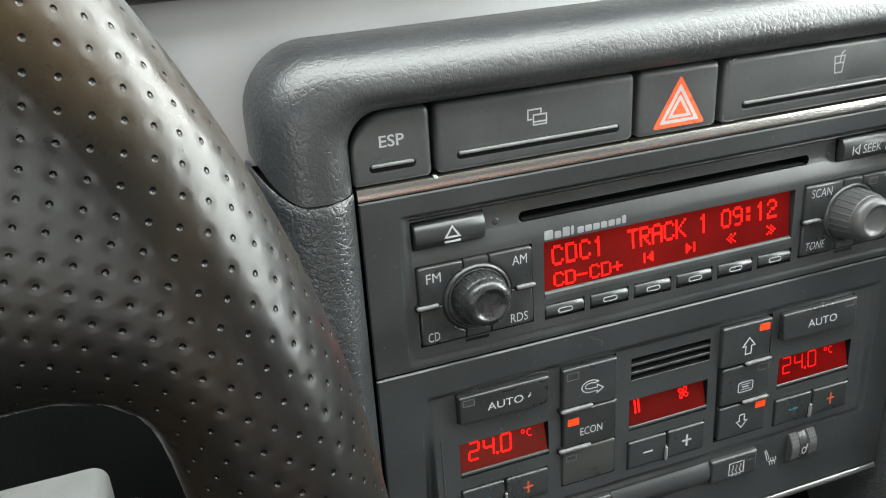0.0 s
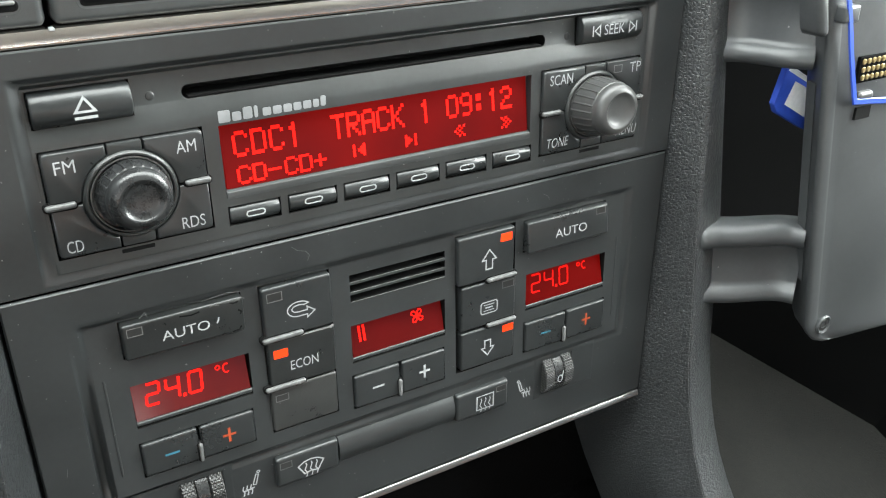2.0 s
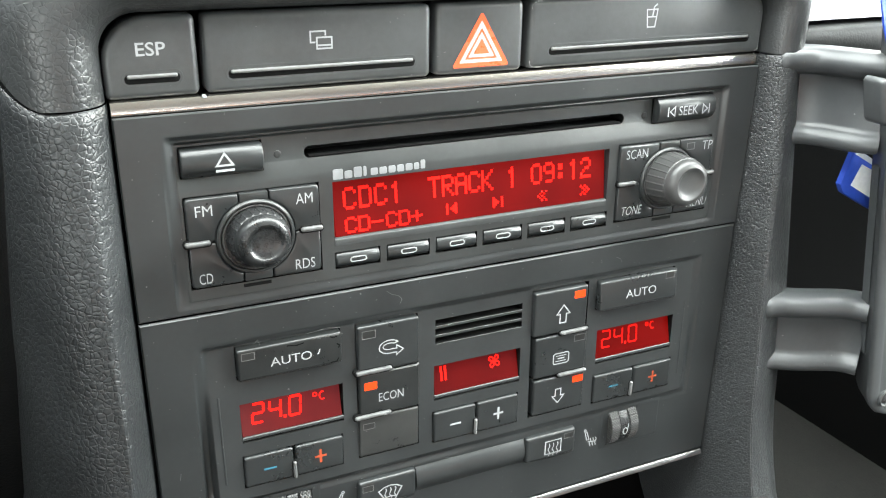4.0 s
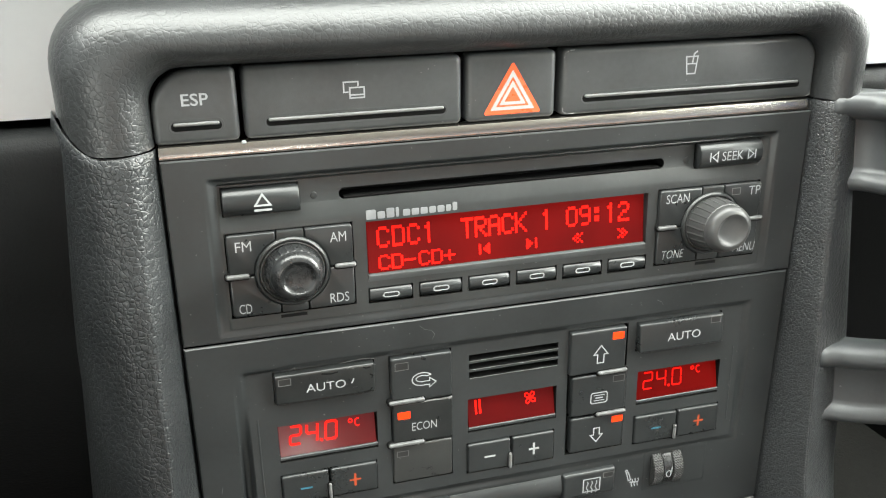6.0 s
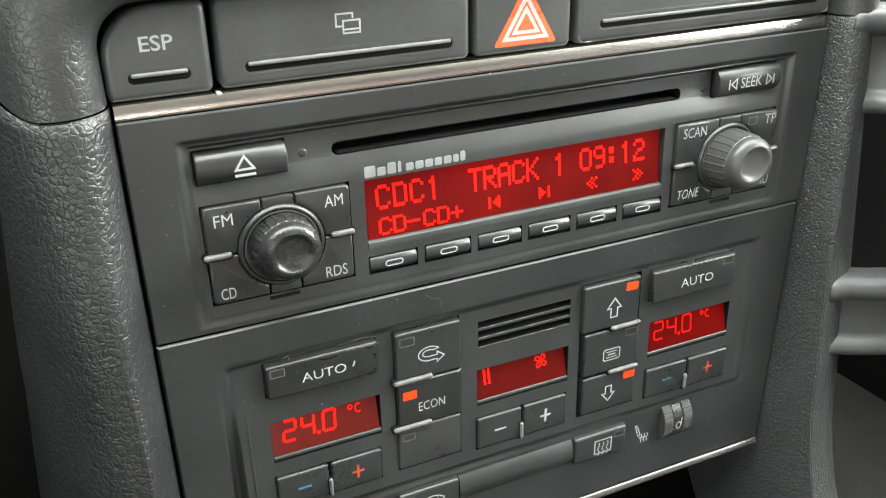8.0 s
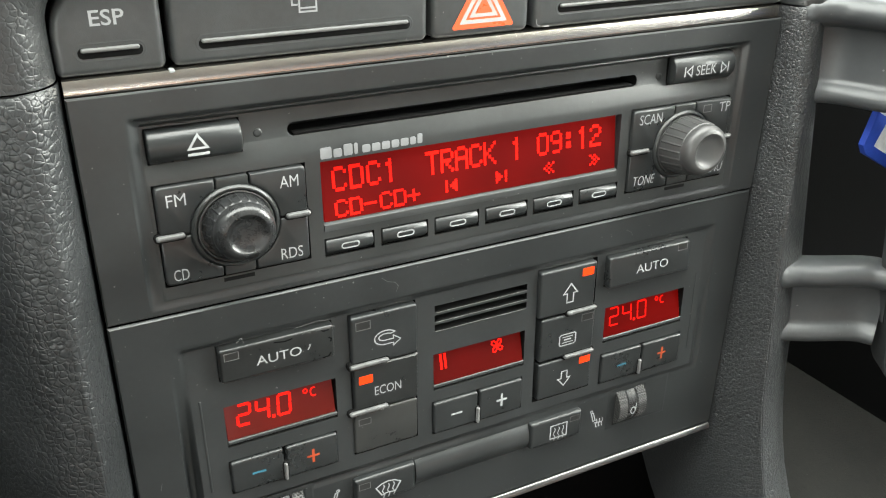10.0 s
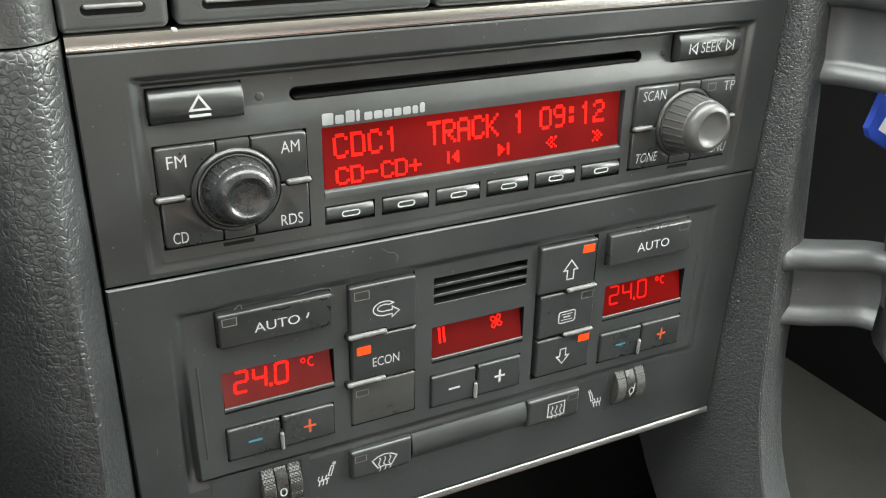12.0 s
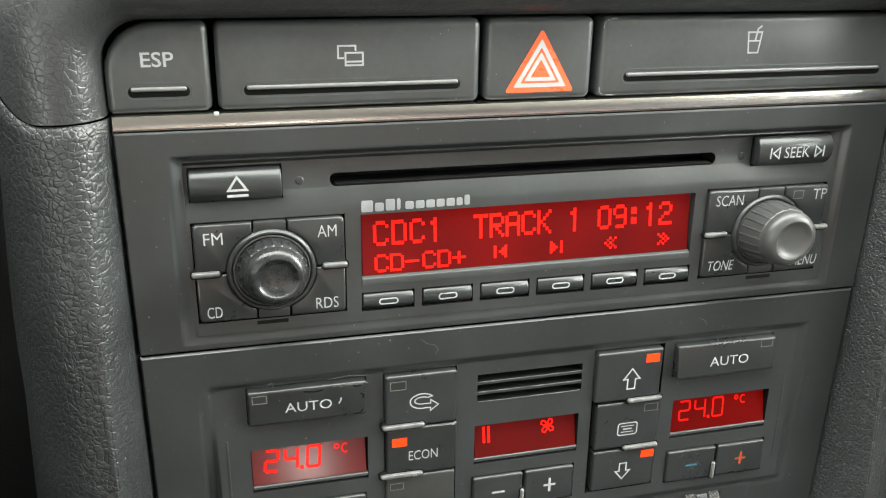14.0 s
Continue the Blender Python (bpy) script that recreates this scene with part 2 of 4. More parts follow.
    return m


PERFORATED = perforated("perforated_leather", (0.0060, 0.0057, 0.0053), 0.30)


def knurled():
    """Rubber with a fine diamond grid of small pale tips."""
    m = material("knurled_rubber", (0.012, 0.012, 0.012), 0.4)
    nodes, link = m.node_tree.nodes, m.node_tree.links.new
    b = nodes["Principled BSDF"]
    turn = nodes.new("ShaderNodeMapping")
    turn.inputs["Rotation"].default_value = (0, radians(45), 0)
    link(nodes.new("ShaderNodeTexCoord").outputs["Object"], turn.inputs["Vector"])
    v = nodes.new("ShaderNodeTexVoronoi")
    v.inputs["Scale"].default_value, v.inputs["Randomness"].default_value = 1150.0, 0.0
    link(turn.outputs[0], v.inputs["Vector"])
    tip = nodes.new("ShaderNodeMapRange")
    tip.inputs["From Min"].default_value, tip.inputs["From Max"].default_value = 0.25, 0.55
    tip.inputs["To Min"].default_value, tip.inputs["To Max"].default_value = 1.0, 0.0
    link(v.outputs["Distance"], tip.inputs["Value"])
    mix = nodes.new("ShaderNodeMix")
    mix.data_type = "RGBA"
    link(tip.outputs[0], mix.inputs["Factor"])
    link(b.inputs["Base Color"].links[0].from_socket, mix.inputs["A"])
    mix.inputs["B"].default_value = (0.07, 0.07, 0.068, 1)
    link(mix.outputs["Result"], b.inputs["Base Color"])
    bump = nodes.new("ShaderNodeBump")
    bump.inputs["Distance"].default_value = 0.00025
    link(tip.outputs[0], bump.inputs["Height"])
    link(bump.outputs[0], b.inputs["Normal"])
    return m


KNURL = knurled()


# ---- building helpers; lengths in millimetres in the console's frame ----
MM = 0.001


def finish(bm, sharp=38.0):
    bmesh.ops.remove_doubles(bm, verts=bm.verts, dist=1e-7)
    bmesh.ops.recalc_face_normals(bm, faces=bm.faces)
    for e in bm.edges:
        e.smooth = not (len(e.link_faces) == 2 and e.calc_face_angle(0) > radians(sharp))
    for f in bm.faces:
        f.smooth = True
    return bm


def part(name, bm, mat, parent=None, label="", sharp=38.0):
    me = bpy.data.meshes.new(name)
    finish(bm, sharp).to_mesh(me)
    bm.free()
    me.materials.append(mat)
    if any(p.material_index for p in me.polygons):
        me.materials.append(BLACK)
    ob = new(name, me)
    if parent is not None:
        ob.parent = parent
    if label:
        tagged(ob, label)
    return ob


def islands(name, bm, mat, parent):
    """Links each separate stroke or letter of a print as a part of its own."""
    bmesh.ops.remove_doubles(bm, verts=bm.verts, dist=1e-7)
    left = set(bm.verts)
    while left:
        seed = min(left, key=lambda v: (v.co.x, v.co.z, v.co.y))
        group, todo = {seed}, [seed]
        while todo:
            for e in todo.pop().link_edges:
                for v in e.verts:
                    if v not in group:
                        group.add(v)
                        todo.append(v)
        left -= group
        one = bmesh.new()
        made = {v: one.verts.new(v.co) for v in group}
        for f in {f for v in group for f in v.link_faces}:
            one.faces.new([made[v] for v in f.verts])
        part(name, one, mat, parent)
    bm.free()


def thing(name, label, category, group="", at=None):
    ob = new(name)
    ob.empty_display_size = 0.02
    ob.matrix_world = CON if at is None else at
    return tagged(ob, label, category, group)


def structure(name, bm, mat, label, category, at=None, sharp=38.0):
    ob = part(name, bm, mat, sharp=sharp)
    ob.matrix_world = CON if at is None else at
    return tagged(ob, label, category, kind="structure")


def skin(loops, closed=True, cap=(True, True)):
    """A mesh through rows of points (x, y, z) in millimetres."""
    bm = bmesh.new()
    rows = [[bm.verts.new([c * MM for c in p]) for p in row] for row in loops]
    n = len(rows[0])
    for a, b in zip(rows, rows[1:]):
        for i in range(n if closed else n - 1):
            j = (i + 1) % n
            bm.faces.new((a[i], a[j], b[j], b[i]))
    if closed and cap[0]:
        bm.faces.new(rows[0])
    if closed and cap[1]:
        bm.faces.new(rows[-1][::-1])
    return bm


def join(*meshes):
    bm = meshes[0]
    for other in meshes[1:]:
        me = bpy.data.meshes.new("joined")
        other.to_mesh(me)
        other.free()
        bm.from_mesh(me)
        bpy.data.meshes.remove(me)
    return bm


def rounded(x0, x1, z0, z1, r=1.0, steps=5, radii=None):
    """The outline of a rounded rectangle, at a given inset. Corner radii: lower left, lower right, upper right, upper left."""
    radii = radii or (r, r, r, r)

    def outline(i):
        pts = []
        corners = ((x0, z0, 180), (x1, z0, 270), (x1, z1, 0), (x0, z1, 90))
        for (cx, cz, start), rad in zip(corners, radii):
            sx, sz = (1 if cx == x0 else -1), (1 if cz == z0 else -1)
            rad_now = max(rad - i, 0.05)
            ox, oz = cx + sx * (i + rad_now), cz + sz * (i + rad_now)
            for k in range(steps + 1):
                a = radians(start + 90 * k / steps)
                pts.append((ox + rad_now * math.cos(a), oz + rad_now * math.sin(a)))
        return pts

    return outline


def slab(outline, back, front, bevel=0.6, seg=3):
    """A plate from y=back to y=front (front is nearer the seats, so smaller), with a rounded front edge."""
    loops = [[(x, back, z) for x, z in outline(0)]]
    for k in range(seg + 1):
        a = radians(90 * k / seg)
        i, y = bevel * (1 - math.cos(a)), front + bevel * (1 - math.sin(a))
        loops.append([(x, y, z) for x, z in outline(i)])
    return skin(loops)


def pillow(x0, x1, z0, z1, back, front, sag, end=0.5):
    """A bar whose front bulges between its upper and lower edge, with small rounded ends."""
    def profile(i):
        h, zc = (z1 - z0) / 2 - i, (z0 + z1) / 2
        pts = []
        for k in range(15):
            v = -1 + 2 * k / 14
            pts.append((front + i * 0.9 + sag * abs(v) ** 2.6, zc + h * v))
        return [(back, zc - h)] + pts + [(back, zc + h)]
    rows = []
    for x, i in ((x0, end), (x0 + end * 0.3, end * 0.4), (x0 + end, 0), (x1 - end, 0), (x1 - end * 0.3, end * 0.4), (x1, end)):
        rows.append([(x, y, z) for y, z in profile(i)])
    return skin(rows)


def box(x0, x1, y0, y1, z0, z1):
    return skin([[(x, y, z0) for x, y in ((x0, y0), (x1, y0), (x1, y1), (x0, y1))], [(x, y, z1) for x, y in ((x0, y0), (x1, y0), (x1, y1), (x0, y1))]])


def panel_with_holes(x0, x1, z0, z1, front, holes, border=0.0, border_depth=0.0, cuts=()):
    """A flat face at y=front with rectangular openings (x0, x1, z0, z1, depth, slope of the lower side), and a sloping border."""
    bm = bmesh.new()

    def face(*pts):
        return bm.faces.new([bm.verts.new([c * MM for c in p]) for p in pts])

    xs = sorted({x0, x1, *(h[0] for h in holes), *(h[1] for h in holes)})
    zs = sorted({z0, z1, *(h[2] for h in holes), *(h[3] for h in holes), *cuts})
    for xa, xb in zip(xs, xs[1:]):
        for za, zb in zip(zs, zs[1:]):
            mx, mz = (xa + xb) / 2, (za + zb) / 2
            if not any(h[0] < mx < h[1] and h[2] < mz < h[3] for h in holes):
                face((xa, front, za), (xb, front, za), (xb, front, zb), (xa, front, zb))
    for a, b, c, d, depth, slope in holes:
        y = front + depth
        near = [(a, front, c), (b, front, c), (b, front, d), (a, front, d)]
        far = [(a, y, c + slope), (b, y, c + slope), (b, y, d), (a, y, d)]
        sides = [face(near[k], near[(k + 1) % 4], far[(k + 1) % 4], far[k]) for k in range(4)] + [face(*far)]
        # Sides of deep openings are set black, as the shade inside them.
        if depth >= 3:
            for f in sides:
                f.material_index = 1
    if border:
        q, y = border, front + border_depth
        near = [(x0, front, z0), (x1, front, z0), (x1, front, z1), (x0, front, z1)]
        far = [(x0 - q, y, z0 - q), (x1 + q, y, z0 - q), (x1 + q, y, z1 + q), (x0 - q, y, z1 + q)]
        for k in range(4):
            face(near[k], near[(k + 1) % 4], far[(k + 1) % 4], far[k])
    return bm


def trough(outer, inner, near, face, deep, z_top, run, steep=0.0):
    """A dip in a panel at y=near, that deepens downwards and ends in a wall up to the raised face."""
    def dense(pts):
        out = []
        for p, q in zip(pts, pts[1:] + pts[:1]):
            n = 24 if math.dist(p, q) > 20 else 1
            out += [(p[0] + (q[0] - p[0]) * k / n, p[1] + (q[1] - p[1]) * k / n) for k in range(n)]
        return out

    far_out, close, loops = dense(rounded(*outer, 0.6, 8)(0)), dense(rounded(*inner, 2.2, 8)(0)), []
    for f, up, dip in ((-0.12, 0.0, 0.0), (0.0, 0.0, 0.0), (0.04, 0.0, 0.06), (0.12, 0.0, 0.4), (0.22, 0.0, 0.82), (0.32, 0.02, 0.98), (0.4, 0.06, 1.0), (0.5, 0.2, 0.9), (0.65, 0.5, 0.55), (0.8, 0.8, 0.22), (0.91, 0.95, 0.05), (1.0, 1.0, 0.0)):
        loop = []
        for (xo, zo), (xi, zi) in zip(far_out, close):
            g = 1 - (1 - f) * (1 - steep) if f > 0.39 and xo < -90 else f
            x, z = xo + (xi - xo) * g, zo + (zi - zo) * g
            low = min(max((z_top - z) / run, 0.0), 1.0) * min(1.0, max(0.0, (z - outer[2]) / 8.0))
            loop.append((x, (near + (0.04 if f < 0 else 0.0)) * (1 - up) + face(z) * up + deep * dip * low * (1.0 if x < 0 else 0.3), z))
        loops.append(loop)
    loops.append([(x, y + 3.5, z) for x, y, z in loops[-1]])
    return skin(loops, cap=(False, False))


def ribbon(points, width, y, closed=False):
    """A printed line along points (x, z) on the face y."""
    bm = bmesh.new()
    n, half = len(points), width / 2
    left, right = [], []
    for i, (x, z) in enumerate(points):
        a = points[i - 1] if i or closed else points[i]
        b = points[(i + 1) % n] if i < n - 1 or closed else points[i]
        d1 = Vector((x - a[0], z - a[1]))
        d2 = Vector((b[0] - x, b[1] - z))
        d1 = d1.normalized() if d1.length > 1e-9 else d2.normalized()
        d2 = d2.normalized() if d2.length > 1e-9 else d1
        n1, n2 = Vector((-d1.y, d1.x)), Vector((-d2.y, d2.x))
        mid = (n1 + n2).normalized()
        k = half / max(mid.dot(n1), 0.45)
        left.append(bm.verts.new(((x + mid.x * k) * MM, y * MM, (z + mid.y * k) * MM)))
        right.append(bm.verts.new(((x - mid.x * k) * MM, y * MM, (z - mid.y * k) * MM)))
    for i in range(n if closed else n - 1):
        j = (i + 1) % n
        bm.faces.new((left[i], left[j], right[j], right[i]))
    return bm


def flat(points, y):
    bm = bmesh.new()
    bm.faces.new([bm.verts.new((x * MM, y * MM, z * MM)) for x, z in points])
    return bm


def arc(cx, cz, rx, rz, a0, a1, n=14):
    return [(cx + rx * math.cos(radians(a0 + (a1 - a0) * k / n)), cz + rz * math.sin(radians(a0 + (a1 - a0) * k / n))) for k in range(n + 1)]


def words(text, x0, x1, z0, z1, y, mat, parent, bold=-0.004, slant=0.0):
    """Printed letters that fill the given rectangle of the face y."""
    curve = bpy.data.curves.new("letters", "FONT")
    curve.body, curve.offset, curve.shear, curve.resolution_u = text, bold, slant, 3
    temp = bpy.data.objects.new("letters", curve)
    scene.collection.objects.link(temp)
    bpy.context.view_layer.update()
    me = bpy.data.meshes.new_from_object(temp.evaluated_get(bpy.context.evaluated_depsgraph_get()))
    bpy.data.objects.remove(temp)
    xs, ys = [v.co.x for v in me.vertices], [v.co.y for v in me.vertices]
    ax, ay = (x1 - x0) / (max(xs) - min(xs)), (z1 - z0) / (max(ys) - min(ys))
    mx, my = min(xs), min(ys)
    for v in me.vertices:
        v.co = ((x0 + (v.co.x - mx) * ax) * MM, y * MM, (z0 + (v.co.y - my) * ay) * MM)
    whole = bmesh.new()
    whole.from_mesh(me)
    bpy.data.meshes.remove(me)
    return islands("letter", whole, mat, parent)


def lathe(cx, cz, profile, steps=64, flutes=0, flute_depth=0.0, fluted=(0, 0), tilt=(0.0, 0.0)):
    """A turned body on the fascia: rows (radius, height towards the seats). Flutes are pressed in between two heights."""
    loops = []
    for r, h in profile:
        row = []
        for k in range(steps):
            a = 2 * math.pi * k / steps
            rad = r
            if flutes and fluted[0] <= h <= fluted[1] and k % (steps // flutes) == 0:
                rad -= flute_depth
            row.append((cx + rad * math.cos(a) + tilt[0] * h, -h, cz + rad * math.sin(a) + tilt[1] * h))
        loops.append(row)
    return skin(loops, cap=(False, True))


# ---- the cabin that closes the place ----
def world_box(name, x0, x1, y0, y1, z0, z1, mat, label, category):
    bm = skin([[(x * 1000, y * 1000, z0 * 1000) for x, y in ((x0, y0), (x1, y0), (x1, y1), (x0, y1))],
               [(x * 1000, y * 1000, z1 * 1000) for x, y in ((x0, y0), (x1, y0), (x1, y1), (x0, y1))]])
    return structure(name, bm, mat, label, category, at=Matrix())


world_box("floor", -0.76, 0.86, -1.65, 1.1, 0.06, 0.12, CARPET, "dark grey carpet of the car's floor", "floor")
world_box("wall_left", -0.80, -0.74, -1.65, 1.1, 0.12, 0.92, DARK, "dark trim of the driver's door", "door trim")
world_box("wall_right", 0.79, 0.85, -1.65, 1.1, 0.12, 0.90, DARK, "dark trim of the passenger's door", "door trim")
# Wall behind, never in view; its bands are toned for reflections in the fascia.
world_box("wall_rear", -0.76, 0.86, -1.15, -1.08, 0.48, 0.86, DARK, "dark trim that closes the cabin behind", "rear trim")
world_box("wall_rear_foot", -0.76, 0.86, -1.15, -1.08, 0.12, 0.48, GREY_REFLECTOR, "unseen grey band, added to brighten reflections in the lower fascia", "rear trim")
world_box("wall_rear_top", -0.76, 0.86, -1.15, -1.08, 0.86, 0.97, TAN, "unseen tan band, added for the copper reflection in the chrome strip", "rear trim")
world_box("wall_front", -0.76, 0.76, 1.1, 1.16, 0.12, 1.0, DARK, "dark bulkhead behind the dashboard", "bulkhead")
world_box("ceiling", -0.76, 0.76, -1.65, -0.16, 1.31, 1.36, LINER, "pale grey cloth headliner", "ceiling")
world_box("window_post_left", -0.80, -0.74, -0.95, -0.80, 0.92, 1.31, LINER, "grey trim of the post between the windows", "window post")
world_box("window_post_right", 0.74, 0.80, -0.95, -0.80, 0.92, 1.31, LINER, "grey trim of the post between the windows", "window post")

# The slanted foot follows a floor line taken from the camera's view.
kick = [(0.735, 0.10), (0.475, 0.575), (0.475, 1.1), (0.79, 1.1), (0.79, 0.0)]
structure("kick_panel", skin([[(x * 1000, y * 1000, z) for x, y in kick] for z in (120, 620)]), DARK, "black kick panel, slanted to fit the camera's view", "kick panel", at=Matrix())

# ---- dashboard ----
EDGE_L, EDGE_R = -119.8, 122.0


def extrude_x(section, x0, x1, cuts=24):
    """A long moulding of (y, z) points between two places along x."""
    return skin([[(x0 + (x1 - x0) * k / cuts, y, z) for y, z in section] for k in range(cuts + 1)], closed=True)


def smooth_line(points, n=4, closed=False):
    """Points of a smooth curve through the given ones."""
    pts = [Vector(p) for p in points]
    out = []
    for i in range(len(pts) - 1):
        p0, p1, p2, p3 = pts[max(i - 1, 0)], pts[i], pts[i + 1], pts[min(i + 2, len(pts) - 1)]
        for k in range(n):
            t = k / n
            out.append(tuple(0.5 * ((2 * p1) + (p2 - p0) * t + (2 * p0 - 5 * p1 + 4 * p2 - p3) * t * t + (3 * p1 - p0 - 3 * p2 + p3) * t ** 3)))
    out.append(tuple(pts[-1]))
    return out


lip = smooth_line([(28, 82), (12, 82.5), (5, 85), (2, 91), (5, 98), (14, 103), (60, 122), (300, 215), (620, 330)], 4)
structure("dashboard_top", extrude_x(lip + [(640, 330), (640, 80)], -640, 660, 60), LEATHER, "dark grained dashboard top with a rolled front edge", "dashboard")
inlay = [(13.4, 29.4), (13.4, 40), (15.0, 60), (18.5, 83.5), (30, 83.5), (30, 29.4)]
structure("trim_inlay", extrude_x(inlay, -640, 660, 40), ALUMINIUM, "wide brushed aluminium inlay along the dashboard", "trim")
low_right = smooth_line([(22, 27.2), (6, 27.4), (1, 26), (0, 20), (3, 14), (14, 9)], 4) + [(30, 8), (30, 27)]
structure("dashboard_lower_right", extrude_x(low_right, 143, 640, 24), DARK, "black grained dashboard lip under the inlay", "dashboard")
recess = [(32, 26), (32, 6), (60, 2), (78, -40), (80, -165), (120, -175), (200, -178), (200, 26)]
structure("glovebox_recess", extrude_x(recess, 143, 640, 24), RECESS, "recess under the passenger's dashboard, its shade painted black", "dashboard")
low_left = smooth_line([(22, 26.6), (10, 26.0), (5, 24), (3, 16), (6, -10), (16, -50), (40, -110), (90, -190)], 4) + [(200, -200), (200, 26)]
structure("dashboard_lower_left", extrude_x(low_left, -640, -141, 24), DARK, "black grained knee panel under the inlay", "dashboard")

# The padded arch over the switches and the two cheeks of the console.
SECTION_TOP = [(0, 4), (0.2, 0), (1.4, -4.0), (4.2, -7.5), (8.2, -9.3), (12.6, -8.7), (16.9, -5.9), (20.3, -1.0), (22.4, 5.6), (23.4, 15), (23.6, 34)]
SECTION_MID = [(0, 4), (1.2, -3), (4.0, -9.5), (7.2, -15.0), (8.2, -16.0), (9.6, -16.1), (18, -14.0), (26, -10.8), (32.2, -4.5), (34.5, 8), (34.5, 34)]
SECTION_LOW = [(-10, 44), (-1, 6), (5, -10), (9.9, -19.4), (11.0, -20.6), (12.4, -20.7), (19.5, -19.0), (27.5, -15.6), (35.5, -8.5), (40.5, 5), (42, 60)]


def blend(a, b, t):
    return [(p[0] + (q[0] - p[0]) * t, p[1] + (q[1] - p[1]) * t) for p, q in zip(a, b)]


def seam_lift(o):
    """How far the seam between hood and left cheek climbs as it wraps round the side."""
    return 10.0 * (max(0.0, min(o, 23.6) - 13.0) / 9.0) ** 2


def arch_path(o_side, o_top, radius, foot):
    """Points (x, z) of the arch at an outward offset, from the left foot over the top to the right foot."""
    lift = seam_lift(o_side / 1.24)
    x0, x1, top = EDGE_L - 0.8 - o_side, EDGE_R + 1.6 + o_side * 0.82, 45.2 + o_top
    left = [(x0, foot + lift + (top - radius - foot - lift) * k / 6) for k in range(6)]
    turn_l = arc(x0 + radius, top - radius, radius, radius, 180, 90, 10)
    across = [(x0 + radius + (x1 - x0 - 2 * radius) * k / 30, top) for k in range(1, 30)]
    turn_r = arc(x1 - radius, top - radius, radius, radius, 90, 0, 10)
    right = [(x1, top - radius - (top - radius - foot) * k / 6) for k in range(1, 7)]
    return left + turn_l + across + turn_r + right


rows = []
fine_top = smooth_line(SECTION_TOP, 8)
for o, y in fine_top:
    rows.append([(x, y, z) for x, z in arch_path(o * 1.24, o * 0.93, 11 + o * 0.45, 20.8)])
structure("hood_pad", skin(rows, closed=False), PAD, "padded black grained hood arching over the switch row", "dashboard pad", sharp=60)


def cheek(side):
    """One leather-grained cheek beside the fascia, from the hood's seam down to the tunnel."""
    heights = [20.2, 19.2, 16, 8, 0, -12, -25, -40, -55, -70, -85, -100, -115, -130, -145, -160, -175, -190, -205, -220, -240, -262, -290]
    rows = []
    for z in heights:
        if z > -85:
            sec = blend(SECTION_TOP, SECTION_MID, ((20.2 - z) / 105.2) ** 0.85)
        else:
            sec = blend(SECTION_MID, SECTION_LOW, min((-85 - z) / 80, 1))
        flare = max(0, -140 - z)
        out = flare * flare * (0.0010 if side > 0 else 0.0026)
        sweep = flare * flare * 0.0028 if side > 0 else 0.0
        tuck = 0.8 if z == 20.2 else 0.0
        edge = EDGE_R + 0.6 if side > 0 else -EDGE_L + 0.4
        wide = 0.0 if side > 0 else 0.25
        spread = 1.0 if side > 0 else 1.0 + 0.24 * min(max((z + 75) / 95, 0), 1)
        climb = 0.0 if side > 0 else min(max((z + 25) / 45, 0), 1)
        rows.append([(side * (edge + o * spread + out + wide * max(0, o - 13)), y + tuck - sweep + wide * 0.22 * max(0, o - 13) ** 2, z + climb * seam_lift(o)) for o, y in smooth_line(sec, 6)])
    return skin(rows, closed=False)


structure("console_cheek_right", cheek(1), LIT_FINE_LEATHER, "black leather-grained cheek of the centre console", "console", sharp=60)
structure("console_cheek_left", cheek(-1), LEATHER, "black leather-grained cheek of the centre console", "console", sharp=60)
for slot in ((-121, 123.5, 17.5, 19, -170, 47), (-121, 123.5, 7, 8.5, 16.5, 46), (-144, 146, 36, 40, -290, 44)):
    structure("console_backing", box(*slot), RECESS, "backing behind the fascia, painted black for the shade there", "console")
tunnel = smooth_line([(-70, -290), (-20, -268), (10, -259), (26, -254), (38, -248)], 4)
structure("console_tray", skin([[(x, y, z) for y, z in tunnel] for x in (-150, -80, 0, 80, 140)], closed=False), TRAY, "black tray below the climate panel", "console")


# ---- switch row ----
def drawer(name, label, category, x0, x1, radii, groove, back=5.5, front=-1.2):
    t = thing(name, label, category)
    body = slab(rounded(x0, x1, 21.0, 44.6, radii=radii, steps=6), back, front, 2.0, 4)
    part("front_panel", body, PADDED, t)
    gx0, gx1, gz = groove
    # A black inlay on the solid front stands in for the groove's shade.
    part("groove", slab(rounded(gx0 + 0.3, gx1 - 0.3, gz - 1.5, gz + 1.35, 1.35), front + 0.4, front - 0.07, 0.1, 2), BLACK, t, "black inlay standing in for the groove's shade")
    lip = rounded(gx0, gx1, gz - 1.85, gz + 1.85, 1.8)
    part("groove_lip", skin([[(x, front + d, z) for x, z in lip(i)] for i, d in ((-0.75, 0.06), (-0.5, -0.03), (-0.2, -0.05), (0.1, 0.05), (0.35, 0.3))], cap=(False, False)), PADDED, t, "rounded lip of the groove")
    part("ridge", slab(rounded(gx0 + 1.0, gx1 - 1.0, gz + 0.05, gz + 1.25, 0.58), front + 0.2, front - 0.8, 0.55, 4), SATIN, t, "satin grip ridge")
    return t


